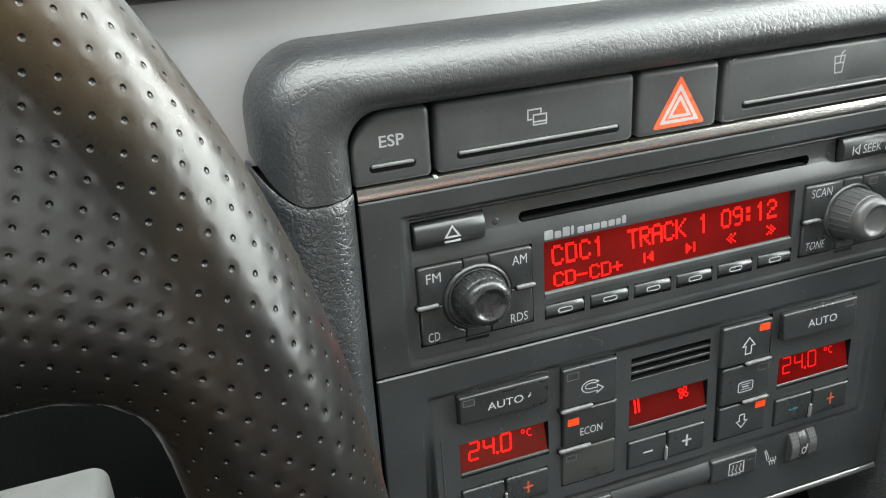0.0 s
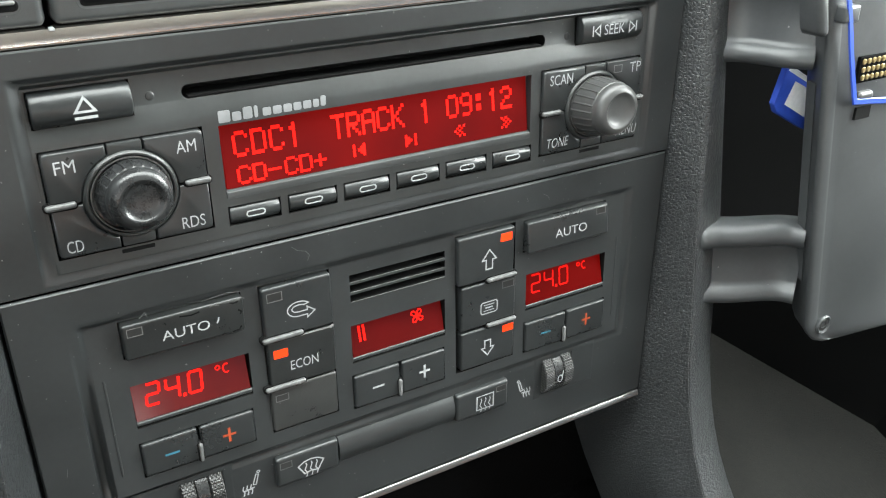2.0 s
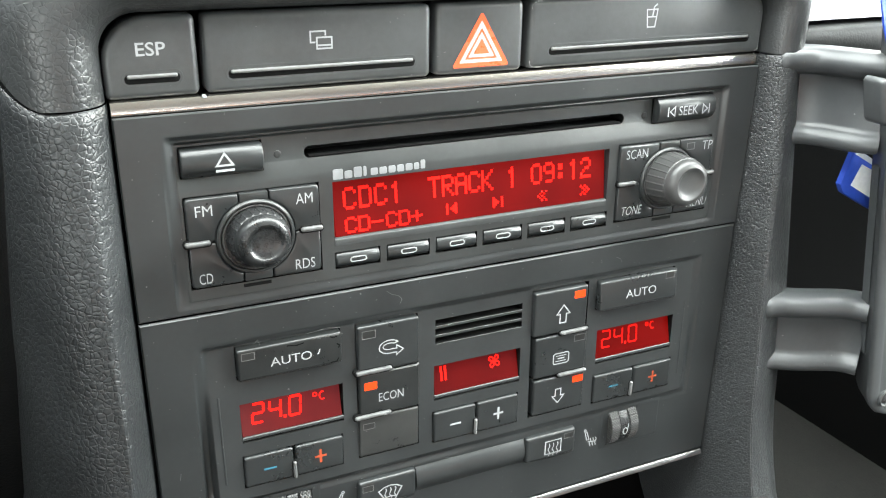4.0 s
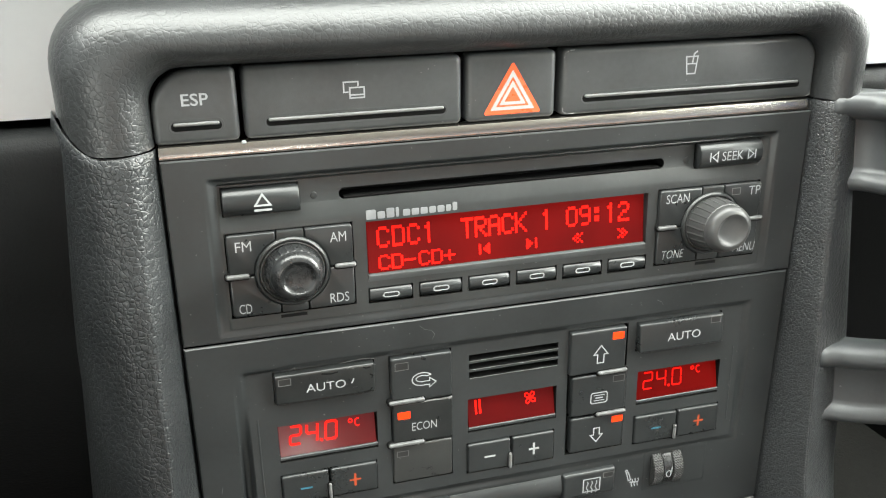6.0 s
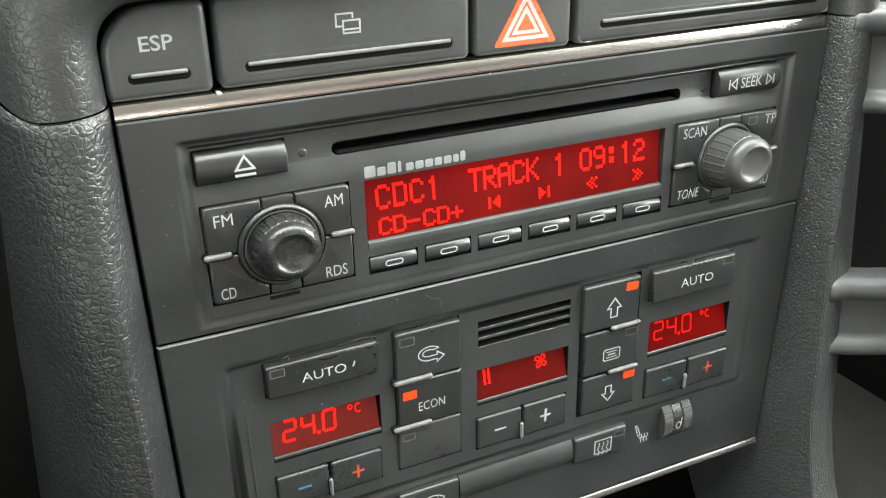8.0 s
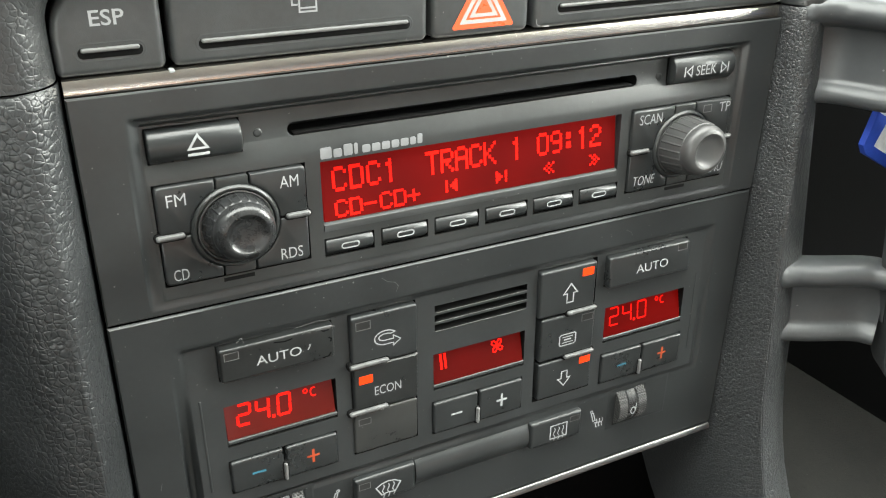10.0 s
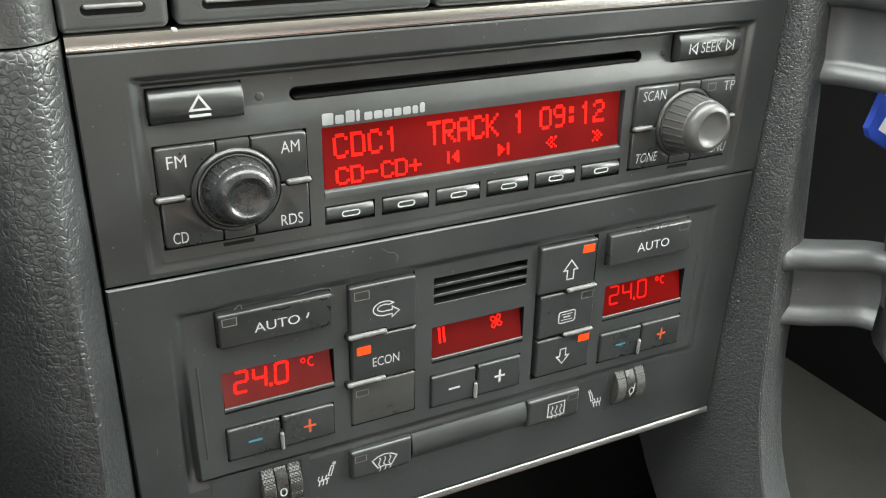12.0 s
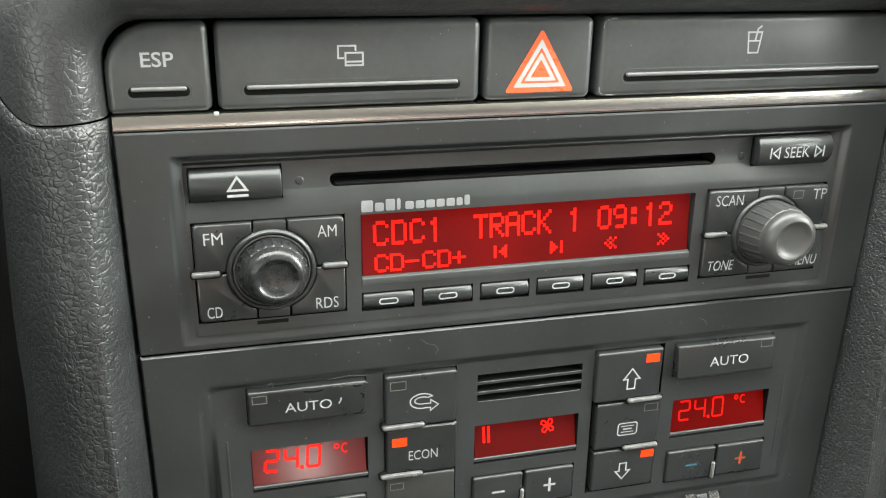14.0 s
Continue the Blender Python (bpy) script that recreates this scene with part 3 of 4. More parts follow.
esp = drawer("esp_switch", "black rocker switch lettered ESP", "switch", -120.4, -93.7, (1.6, 2.2, 2.2, 13), (-115.2, -98.9, 26.9))
words("ESP", -111.0, -102.7, 33.3, 37.2, -1.26, WHITE, esp, bold=0.012)
store = drawer("storage_drawer", "black storage drawer front with a card symbol", "drawer", -92.2, -18.9, (2.2, 2.2, 2.2, 2.2), (-85.5, -24.4, 26.6))
islands("symbol", join(ribbon([(-57.9, 34.5), (-59.5, 34.5), (-59.5, 37.8), (-54.7, 37.8), (-54.7, 36.4)], 0.5, -1.26), ribbon([(-57.5, 32.5), (-57.5, 35.9), (-52.7, 35.9), (-52.7, 32.5)], 0.5, -1.28, True),
                       ribbon([(-57.4, 33.5), (-52.8, 33.5)], 0.5, -1.27)), WHITE, store)
cup = drawer("cup_holder", "black folding cup holder front with a beaker symbol", "cup holder", 17.6, 122.2, (2.2, 2.2, 9, 2.2), (25.6, 116.0, 27.0))
islands("symbol", join(ribbon([(66.2, 39.4), (70.9, 39.4), (70.2, 33.2), (66.9, 33.2)], 0.5, -1.26, True), ribbon([(66.5, 36.8), (70.6, 36.8)], 0.45, -1.27), ribbon([(68.8, 37.0), (69.3, 40.4), (70.6, 41.3)], 0.55, -1.28)), WHITE, cup)

for pts in ([(18.6, 41.4), (18.9, 42.9), (20.0, 43.8)], [(20.6, 44.0), (22.4, 44.1)], [(18.5, 24.0), (18.7, 22.6), (19.8, 21.8)], [(20.8, 21.7), (23.2, 21.6)], [(121.3, 23.4), (121.1, 22.2), (119.6, 21.7)]):
    part("wear_chip", ribbon(pts, 0.4, -0.95), WEAR_AND_GLINT, cup, "bright rubbed corner")

hazard = thing("hazard_switch", "black hazard warning switch with a red triangle", "switch")
part("front_panel", slab(rounded(-17.4, 15.6, 21.0, 44.6, 2.2, 6), 5.5, -1.2, 2.0, 4), PADDED, hazard)


def triangle(k, y0, y1, r):
    """An upright triangle of a given half width on the switch."""
    cx, cz = -0.6, 29.4
    tips = [(cx + k * math.cos(radians(a)) * 1.0, cz + k * math.sin(radians(a)) * 0.98) for a in (90, 210, 330)]
    pts = []
    for i, (x, z) in enumerate(tips):
        d = 90 + 120 * i
        ox, oz = x - 2 * r * math.cos(radians(d)), z - 2 * r * math.sin(radians(d))
        pts += [(ox + r * math.cos(radians(d - 60 + 20 * q)), oz + r * math.sin(radians(d - 60 + 20 * q))) for q in range(7)]
    return skin([[(x, y0, z) for x, z in pts], [(x, y1, z) for x, z in pts]])


part("warning_triangle", join(triangle(12.4, -1.0, -1.34, 0.6)), RED_LENS, hazard, "orange-red translucent triangle")
part("white_triangle", triangle(9.4, -1.2, -1.40, 0.2), WHITE, hazard)
part("red_triangle", triangle(7.0, -1.2, -1.44, 0.2), RED_LENS, hazard)
part("white_triangle", triangle(5.7, -1.2, -1.48, 0.2), WHITE, hazard)
part("red_triangle", triangle(3.5, -1.2, -1.52, 0.2), RED_LENS, hazard)

strip = thing("trim_strip", "satin chrome trim strip above the radio", "trim strip")
sec = [(4, 20.7), (-0.5, 20.7), (-1.1, 20.4), (-1.4, 19.6), (-1.7, 17.1), (-1.65, 16.6), (-1.3, 16.2), (4, 16.2)]
part("strip", extrude_x(sec, -119.7, 120.6, 12), CHROME, strip)
part("chip", slab(rounded(-93.6, -92.2, 20.0, 20.8, 0.3), 0, -2.0, 0.2, 2), WHITE, strip, "tiny pale paint chip")

# ---- fascia ----
structure("fascia_upper", panel_with_holes(EDGE_L + 0.4, EDGE_R - 0.4, -49.6, 15.7, -2.5, [(-107.8, 110.0, -48.4, 10.2, 16, 0)], 0.5, 0.7), PLATE, "matt black plastic frame round the radio", "fascia")


def lean_back(ob, z0, y0, slope=0.26):
    """Leans a display and its characters back, its lower edge at y0."""
    shift = y0 * MM - min(v.co.y for v in ob.data.vertices)
    for o in (ob, *ob.children):
        for v in o.data.vertices:
            v.co.y += (v.co.z - z0 * MM) * slope + shift


# ---- car radio ----
radio = thing("car_radio", "black car radio with a red display and two rotary knobs", "car radio")
RF = -0.8
corner_l, corner_r = (-102.1, -59.2, -41.1, -10.9), (59.7, 104.0, -41.1, -10.8)
presets = [(-54.0 + 18.75 * k, -54.0 + 18.75 * k + 15.8) for k in range(6)]
holes = [(-102.2, -76.2, -4.9, 4.9, 3, 0), (-62.6, 62.0, -2.7, 1.3, 14, 0), (74.7, 101.8, -3.9, 6.4, 3, 0), (-54.2, 55.2, -33.6, -11.2, 2.9, 2.8)]
holes += [(c[0] - 0.4, c[1] + (0.4 if c[1] < 0 else -0.1), c[2] - 0.4, c[3] + 0.45, 3, 0) for c in (corner_l, corner_r)]
holes += [(a - 0.3, b + 0.3, -42.2, -36.1, 3, 0) for a, b in presets]  # six narrow openings


def radio_y(z):
    """How far the radio's face stands out, a little more towards its foot."""
    return RF - 1.4 * (7.0 - z) / 52.4


shell = panel_with_holes(-103.2, 106.0, -45.4, 7.0, RF, holes, 1.0, 0.3, cuts=(-8.6, -7.4, -4.4, -2.8, 5.6))
for v in shell.verts:
    z = v.co.z / MM
    v.co.y += 2.2 * MM * min(max((z + 8.6) / 6.4, 0), 1) ** 1.3 * min(max((7.05 - z) / 1.4, 0), 1) * (1.0 if v.co.x / MM < 102.5 else 0.0) + (radio_y(z) - RF) * MM
part("faceplate", shell, FACE, radio, sharp=50)
part("surround", trough((-107.8, 110.0, -48.4, 10.2), (-103.6, 106.4, -45.8, 7.4), -2.5, lambda z: radio_y(z) + 0.1, 1.1, 4.0, 40.0), PLATE, radio, "soft trough round the face", sharp=50)
for x, s in ((-62.6, 1), (62.0, -1)):
    for z, u in ((1.3, -1), (-2.7, 1)):
        r = 1.9
        pts = [(x, z)] + [(x + s * (r - r * math.sin(radians(a))), z + u * (r - r * math.cos(radians(a)))) for a in range(0, 91, 15)]
        corner = flat(pts, RF)
        for v in corner.verts:
            v.co.y += 2.2 * MM * min(max((v.co.z / MM + 8.6) / 6.4, 0), 1) ** 1.3 - 0.00005 + (radio_y(v.co.z / MM) - RF) * MM
        part("slot_corner", corner, FACE, radio)
part("slot_shadow", box(-62.4, 61.8, 10, 12, -2.4, 1.6), BLACK, radio, "black sheet in the disc slot, standing in for its shade")
part("slot_lip", slab(rounded(-61, 60.5, -2.65, -1.9, 0.3), 4, RF + 2.0, 0.3, 2), BLACK, radio, "dust lip of the disc slot")
for x in (-71.3, 71.4):
    part("rivet", lathe(x, -0.4, [(1.25, -4), (1.25, -1.0), (1.05, -0.85), (0.3, -0.85)], 20), FACE, radio)

eject = part("eject_button", pillow(-101.6, -76.2, -5.2, 3.9, 3, -2.9, 2.2), BUTTON, radio)
islands("symbol", join(ribbon([(-91.0, -1.6), (-86.0, -1.6), (-88.5, 2.2)], 0.65, -2.95, True), ribbon([(-91.4, -3.2), (-85.6, -3.2)], 0.8, -2.95)), WHITE, eject)
seek = part("seek_button", pillow(76.4, 103.6, -4.5, 5.1, 3, -3.4, 2.6), BUTTON, radio, "black seek rocker")
words("SEEK", 85.4, 94.6, -1.6, 2.0, -3.45, WHITE, seek)
islands("symbol", join(ribbon([(80.4, -1.6), (80.4, 2.0)], 0.5, -3.45), ribbon([(81.2, 0.2), (83.5, 2.0), (83.5, -1.6)], 0.45, -3.45, True)), WHITE, seek)
islands("symbol", join(ribbon([(99.9, -1.6), (99.9, 2.0)], 0.5, -3.45), ribbon([(99.1, 0.2), (96.8, 2.0), (96.8, -1.6)], 0.45, -3.45, True)), WHITE, seek)

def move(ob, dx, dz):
    """Shifts a key and its print so that its proud front fits the camera's view."""
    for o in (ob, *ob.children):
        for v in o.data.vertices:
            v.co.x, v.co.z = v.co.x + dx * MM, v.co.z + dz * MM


# Offsets fitted to the camera's view.
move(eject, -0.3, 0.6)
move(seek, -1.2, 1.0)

# The maker's lettering, as plain blocks.
x = -53.9
for k, (w, h) in enumerate(((3.5, 3.5), (2.7, 2.6), (2.8, 3.5), (1.1, 3.5), (0, 0), (2.6, 2.4), (2.7, 2.4), (2.6, 2.4), (2.5, 2.4), (2.6, 2.4), (1.9, 2.4), (1.7, 3.1))):
    if w:
        part("maker_mark", slab(rounded(x, x + w, -10.5 + 0.03 * k, -10.5 + 0.03 * k + h, 0.5, 3), radio_y(-9) + 0.2, radio_y(-9) - 0.06, 0.03, 1), MAKER, radio)
    x += w + (0.55 if w else 0.9)

display = part("display", slab(rounded(-53.6, 54.6, -30.9, -11.3, 0.3), 1.6, 0.35, 0.1, 1), SCREEN, radio, "backlit red liquid crystal display")

GLYPHS = {
    "C": "01110 10001 10000 10000 10000 10001 01110", "D": "11110 10001 10001 10001 10001 10001 11110", "1": "00100 01100 00100 00100 00100 00100 00100",
    "T": "11111 00100 00100 00100 00100 00100 00100", "R": "11110 10001 10001 11110 10100 10010 10001", "A": "01110 10001 10001 11111 10001 10001 10001",
    "K": "10001 10010 10100 11000 10100 10010 10001", "0": "01110 10001 10001 10001 10001 10001 01110", "9": "01110 10001 10001 01111 00001 00001 01110",
    ":": "00000 01100 01100 00000 01100 01100 00000", "2": "01110 10001 00001 00110 01000 10000 11111", "-": "00000 00000 00000 11111 00000 00000 00000",
    "+": "00000 00100 00100 11111 00100 00100 00000", "<": "00101 01010 10100 01010 00101 00000 00000", ">": "10100 01010 00101 01010 10100 00000 00000",
    "[": "10001 10011 10111 10011 10001 00000 00000", "]": "10001 11001 11101 11001 10001 00000 00000"}


def dots(text, x, top, pitch_x, pitch_z, step, y):
    """Characters of a dot matrix, as one small square per dot."""
    bm = bmesh.new()
    for n, ch in enumerate(text):
        for r, row in enumerate(GLYPHS.get(ch, "").split()):
            for c, bit in enumerate(row):
                if bit == "1":
                    cx, cz = x + n * step + c * pitch_x, top - r * pitch_z
                    w, h = pitch_x * 0.5, pitch_z * 0.5
                    bm.faces.new([bm.verts.new((px * MM, y * MM, pz * MM)) for px, pz in ((cx - w, cz - h), (cx + w, cz - h), (cx + w, cz + h), (cx - w, cz + h))])
    return bm


for text, x, top in (("CDC1", -49.7, -14.9), ("TRACK", -18.4, -14.9), ("1", 12.6, -14.9), ("09:12", 22.8, -14.9)):
    for k, ch in enumerate(text):
        part("character", dots(ch, x + k * (5.35 if ":" in text else 5.6 if text == "CDC1" else 5.2), top, 0.93, 1.08, 0, 0.22), LIT, display)
for text, x in (("CD-", -49.6), ("CD+", -34.8), ("[", -11.9), ("]", 6.7), ("<", 25.3), (">", 44.0)):
    for k, ch in enumerate(text):
        part("character", dots(ch, x + k * 4.75, -25.0, 0.86, 0.78, 0, 0.22), LIT, display)
lean_back(display, -30.9, RF - 0.3, 0.13)

for a, b in presets:
    p = part("preset_button", pillow(a, b, -41.9, -36.4, 2, -2.6, 1.5), BUTTON, radio)
    mx = (a + b) / 2
    part("mark", ribbon(arc(mx - 2.0, -39.2, 0.85, 0.85, 270, 90, 6) + arc(mx + 2.0, -39.2, 0.85, 0.85, 90, -90, 6), 0.45, -2.66, True), WHITE, p)


def corner_button(cx, cz, sx, sz, half_x, half_z, radius, name):
    """A quarter of the square round a knob, cut away along the knob's ring and beside its tab."""
    def outline(i):
        gap, tab = 0.25 + i, 5.0 + i
        r = radius + i
        x_out, z_out = half_x - i, half_z - i
        a0, a1 = math.asin(min(gap / r, 1)), math.acos(min(tab / r, 1))
        curve = [(r * math.cos(a0 + (a1 - a0) * k / 10), r * math.sin(a0 + (a1 - a0) * k / 10)) for k in range(11)]
        pts = [(x_out, gap), (x_out, z_out - 1.2), (x_out - 0.35, z_out - 0.35), (x_out - 1.2, z_out), (tab, z_out)] + curve[::-1]
        pts = [(cx + sx * px, cz + sz * pz) for px, pz in pts]
        return pts if sx * sz > 0 else pts[::-1]
    return part(name, slab(outline, 2, -2.7, 0.75, 3), BUTTON, radio)


def knob_group(c, cx, tall, mat, texts, tilt, g=1.0):
    cz = (c[2] + c[3]) / 2
    left, right, half_z = cx - c[0], c[1] - cx, (c[3] - c[2]) / 2
    for sx, sz, (text, wx, wz, wide, dim) in zip((-1, 1, -1, 1), (1, 1, -1, -1), texts):
        b = corner_button(cx, cz, sx, sz, left if sx < 0 else right, half_z, 12.9, "corner_button")
        words(text, wx, wx + wide, wz, wz + 3.6, -2.76, DIM if dim else WHITE, b, slant=0.2 if dim is None else 0.0)
    for sz in (1, -1):
        part("tab", slab(rounded(cx - 4.6, cx + 4.6, min(cz + sz * 12.0, cz + sz * half_z), max(cz + sz * 12.0, cz + sz * half_z), 0.5), 2, -2.6, 0.4, 2), FACE, radio)
    part("knob_surround", lathe(cx, cz, [(13.0, -1), (12.9, 2.2), (12.6, 2.9), (12.1, 3.3), (11.7, 3.3), (11.45, 3.0), (11.4, 1.0), (4, 1.0)], 72), FACE, radio)
    part("collar", lathe(cx, cz, [(11.1, 0.5), (11.1, 2.9), (10.95, 3.2), (10.7, 3.2), (10.5, 2.8), (10.4, 2.0), (4, 2.0)], 72), GREY_KNOB, radio)
    knob = part("rotary_knob", lathe(cx, cz, [(r * g, h) for r, h in [(10.0, 1.5), (10.0, 2.6), (10.0, 2.8), (9.6, tall * 0.5), (9.1, tall - 4.2), (8.9, tall - 3.9), (8.85, tall - 3.2), (8.75, tall - 2.4), (8.4, tall - 1.4),
                                             (7.7, tall - 0.6), (6.9, tall - 0.15), (6.2, tall), (5.7, tall - 0.15), (5.2, tall - 0.6), (4.2, tall - 1.0), (2.8, tall - 1.2), (1.0, tall - 1.3)]],
                                    144, 24, -0.28, (2.7, tall - 4.0), tilt), mat, radio, "fluted rubber knob with a dished cap", sharp=24)
    return knob


knob_group(corner_l, -80.6, 12.5, KNOB, (("FM", -99.2, -16.9, 5.3, False), ("AM", -67.1, -16.7, 5.6, False), ("CD", -99.8, -39.8, 4.3, False), ("RDS", -68.2, -39.6, 6.7, False)), (0.07, 0.09))
knob_group(corner_r, 82.6, 15.6, GREY_KNOB, (("SCAN", 62.3, -16.0, 9.8, False), ("TP", 98.2, -15.7, 5.2, False), ("TONE", 62.3, -38.9, 9.6, None), ("MENU", 94.0, -39.4, 10.0, None)), (0.09, 0.08), 1.06)
part("mark", ribbon([(90.8, -12.4), (94.4, -12.4), (94.4, -15.0), (90.8, -15.0)], 0.3, -2.76, True), DIM, radio, "faint indicator window")
for a, b, z in ((-103.4, -95.2, -25.7), (-66.0, -58.4, -25.7), (59.2, 67.6, -25.7), (98.6, 105.6, -25.6)):
    part("finger_ridge", slab(rounded(a, b, z - 0.9, z + 0.9, 0.85), 0, -4.0, 0.85, 4), RIDGE, radio)
    part("ridge_bed", slab(rounded(a - 0.4, b + 0.4, z - 1.5, z + 1.2, 1.2), 0, -2.8, 0.2, 2), BLACK, radio, "black plate under the ridge, for the shade round it")
for x in (-81.2, 82.4):
    part("pry_slot", box(x - 4.6, x + 4.6, radio_y(-43) - 0.06, 0, -43.3, -42.1), BLACK, radio, "black slot under the knob")

# ---- climate control unit ----
climate = thing("climate_control_unit", "black climate control unit with three red displays", "climate control")
CF = -1.4
ZA, ZB = -124.0, -64.6
holes = [(-90.8, -53.4, -77.6, -65.0, 3, 0), (-90.6, -53.2, -103.0, -87.4, 4.2, 2.2), (-47.9, -23.5, -120.9, -65.0, 3, 0), (-17.0, 20.4, -103.6, -88.6, 4.2, 2.2),
         (24.9, 50.9, -121.9, -65.2, 3, 0), (54.6, 93.4, -78.7, -65.7, 3, 0), (56.4, 94.9, -104.0, -88.4, 4.2, 2.2),
         (-91.2, -54.0, -121.6, -108.4, 3, 0), (-17.7, 19.9, -122.4, -108.4, 3, 0), (55.8, 96.0, -122.8, -109.0, 3, 0)]
holes += [(-16.4, 20.6, z - 1.35, z + 1.2, 8, 0.2) for z in (-70.6, -74.3, -78.0)]
part("base_panel", panel_with_holes(EDGE_L + 0.4, EDGE_R - 1.0, -162.8, -51.2, -2.6, [(-105.2, 108.2, -131.0, -60.4, 12, 0)], 0.6, 0.8), PLATE, climate)
LEAN_OUT = 1.6


def face_y(z):
    """How far the climate face stands out, a little more towards its foot."""
    return CF - LEAN_OUT * (ZB - z) / (ZB - ZA)


face = panel_with_holes(-100.2, 103.0, ZA - 2.2, ZB - 0.1, CF, holes)
for v in face.verts:
    v.co.y += (face_y(v.co.z / MM) - CF) * MM
part("raised_face", face, PANEL, climate)
part("surround", trough((-105.2, 108.2, -131.0, -60.4), (-100.2, 103.0, -126.2, ZB - 0.1), -2.6, lambda z: face_y(z) + 0.05, 3.4, ZB - 4.0, 40.0, 0.35), PLATE, climate, "soft trough round the face", sharp=50)
for x0, x1 in ((-97.9, -97.2), (100.2, 100.9)):
    edge = slab(rounded(x0, x1, -118.5, -83.0, 0.3), 0.6, -0.16, 0.16, 3)
    for v in edge.verts:
        v.co.y += face_y(v.co.z / MM) * MM
    part("side_step", edge, PANEL, climate, "shallow moulded line beside the displays")
for z in (-70.6, -74.3, -78.0):
    part("vent_lip", slab(rounded(-16.2, 20.4, z - 1.8, z - 1.35, 0.2), 0, face_y(z) - 0.2, 0.2, 2), RIDGE, climate)
    # Black sheet behind the slot, in place of its shade.
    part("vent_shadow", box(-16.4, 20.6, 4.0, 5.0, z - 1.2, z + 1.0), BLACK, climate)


def key(name, x0, x1, z0, z1, front=-3.6, mat=BUTTON, label="", r=0.9, bevel=0.9):
    return part(name, slab(rounded(x0, x1, z0, z1, r), 0.2, front, bevel, 4), mat, climate, label)


def lamp(parent, x0, z0, lit, front, wide=4.4, high=2.6):
    part("indicator_lamp", slab(rounded(x0, x0 + wide, z0, z0 + high, 0.3, 3), front + 0.2, front - 0.08, 0.06, 1), LED if lit else LED_OFF, parent, "lit red indicator" if lit else "unlit indicator window")
    if not lit:
        part("lamp_outline", ribbon([(x0, z0), (x0 + wide, z0), (x0 + wide, z0 + high), (x0, z0 + high)], 0.25, front - 0.1, True), DIM, parent)


for pts in ([(-36.0, -53.4), (-34.0, -55.2), (-31.4, -56.0), (-30.2, -57.6), (-31.0, -59.6)], [(-66.0, -64.4), (-58.0, -63.6), (-53.6, -64.4)], [(-84.6, -64.9), (-82.8, -63.2), (-82.2, -65.2)],
            [(-113.0, -112.0), (-112.4, -109.2)], [(62.0, -56.2), (64.2, -57.4), (65.0, -59.0)], [(-12.0, -131.2), (-6.0, -132.4)]):
    part("scuff", ribbon(pts, 0.16, -2.64), DIM, climate, "fine pale scuff")


auto_l = key("auto_button", -90.1, -53.3, -79.7, -67.7, -4.4, WORN, "scratched black button lettered AUTO")
words("AUTO", -78.9, -64.3, -75.8, -72.5, -4.46, WHITE, auto_l, bold=0.0)
lamp(auto_l, -88.6, -71.6, False, -4.4)
part("scratch", ribbon([(-62.2, -74.6), (-61.6, -73.6), (-61.4, -72.6)], 0.5, -4.46), WHITE, auto_l)
rng = random.Random(4)
for k in range(7):
    cx, cz = -66 + 12 * rng.random(), rng.choice((-68.1, -68.4, -79.2))
    part("wear_chip", ribbon([(cx, cz), (cx + 1.2 + rng.random(), cz + 0.3 * rng.random()), (cx + 2.2 + rng.random(), cz - 0.3 * rng.random())], 0.35, -4.42), DIM, auto_l)
# The highlight on the key's upper edge is painted on as a bright line.
part("scratch", ribbon([(-89.0, -68.3), (-72.0, -68.2), (-61.0, -68.4), (-54.4, -68.2)], 0.3, -4.0), WEAR_AND_GLINT, auto_l, "bright line along the worn upper edge")
for pts in ([(-57.6, -68.6), (-56.6, -69.2), (-54.9, -69.0)], [(-55.2, -71.8), (-54.2, -72.6), (-54.6, -73.6)], [(-73.0, -69.0), (-69.5, -69.5), (-67.0, -69.1)], [(-54.6, -77.6), (-55.4, -78.8), (-57.6, -79.0)]):
    part("wear_chip", ribbon(pts, 0.5, -4.43), BLACK, auto_l, "dark chipped paint")
auto_r = key("auto_button", 57.9, 96.1, -80.9, -68.5, -4.4, BUTTON, "black button lettered AUTO")
words("AUTO", 70.3, 85.3, -77.1, -73.7, -4.46, WHITE, auto_r, bold=-0.004)
lamp(auto_r, 90.0, -71.8, False, -4.4)

SEGMENTS = {"2": "abged", "0": "abcdef", "4": "fgbc"}
BARS = {"a": ((0, 1), (1, 1)), "b": ((1, 1), (1, 0.5)), "c": ((1, 0.5), (1, 0)), "d": ((0, 0), (1, 0)), "e": ((0, 0.5), (0, 0)), "f": ((0, 1), (0, 0.5)), "g": ((0, 0.5), (1, 0.5))}


def seven(ch, x, z, w, h, t, y, mat, parent, lean=0.10):
    """A segment digit, leaning a little to its right, with small gaps between its bars."""
    for bar_name in SEGMENTS[ch]:
        (u0, v0), (u1, v1) = BARS[bar_name]
        a, b = Vector((x + u0 * w + lean * v0 * h, z + v0 * h)), Vector((x + u1 * w + lean * v1 * h, z + v1 * h))
        d = (b - a).normalized() * 0.16
        part("segment", ribbon([tuple(a + d), tuple(b - d)], t, y), mat, parent)


def temperature(x0, x1, z0, z1, screen, shift, lit, bold):
    """One of the two set-temperature windows."""
    d = part("display", slab(rounded(x0, x1, z0, z1, 0.3), 1.5, -0.1, 0.1, 1), screen, climate, "backlit red temperature display")
    y, zb = -0.2, z0 + 4.1
    xb = x0 + shift
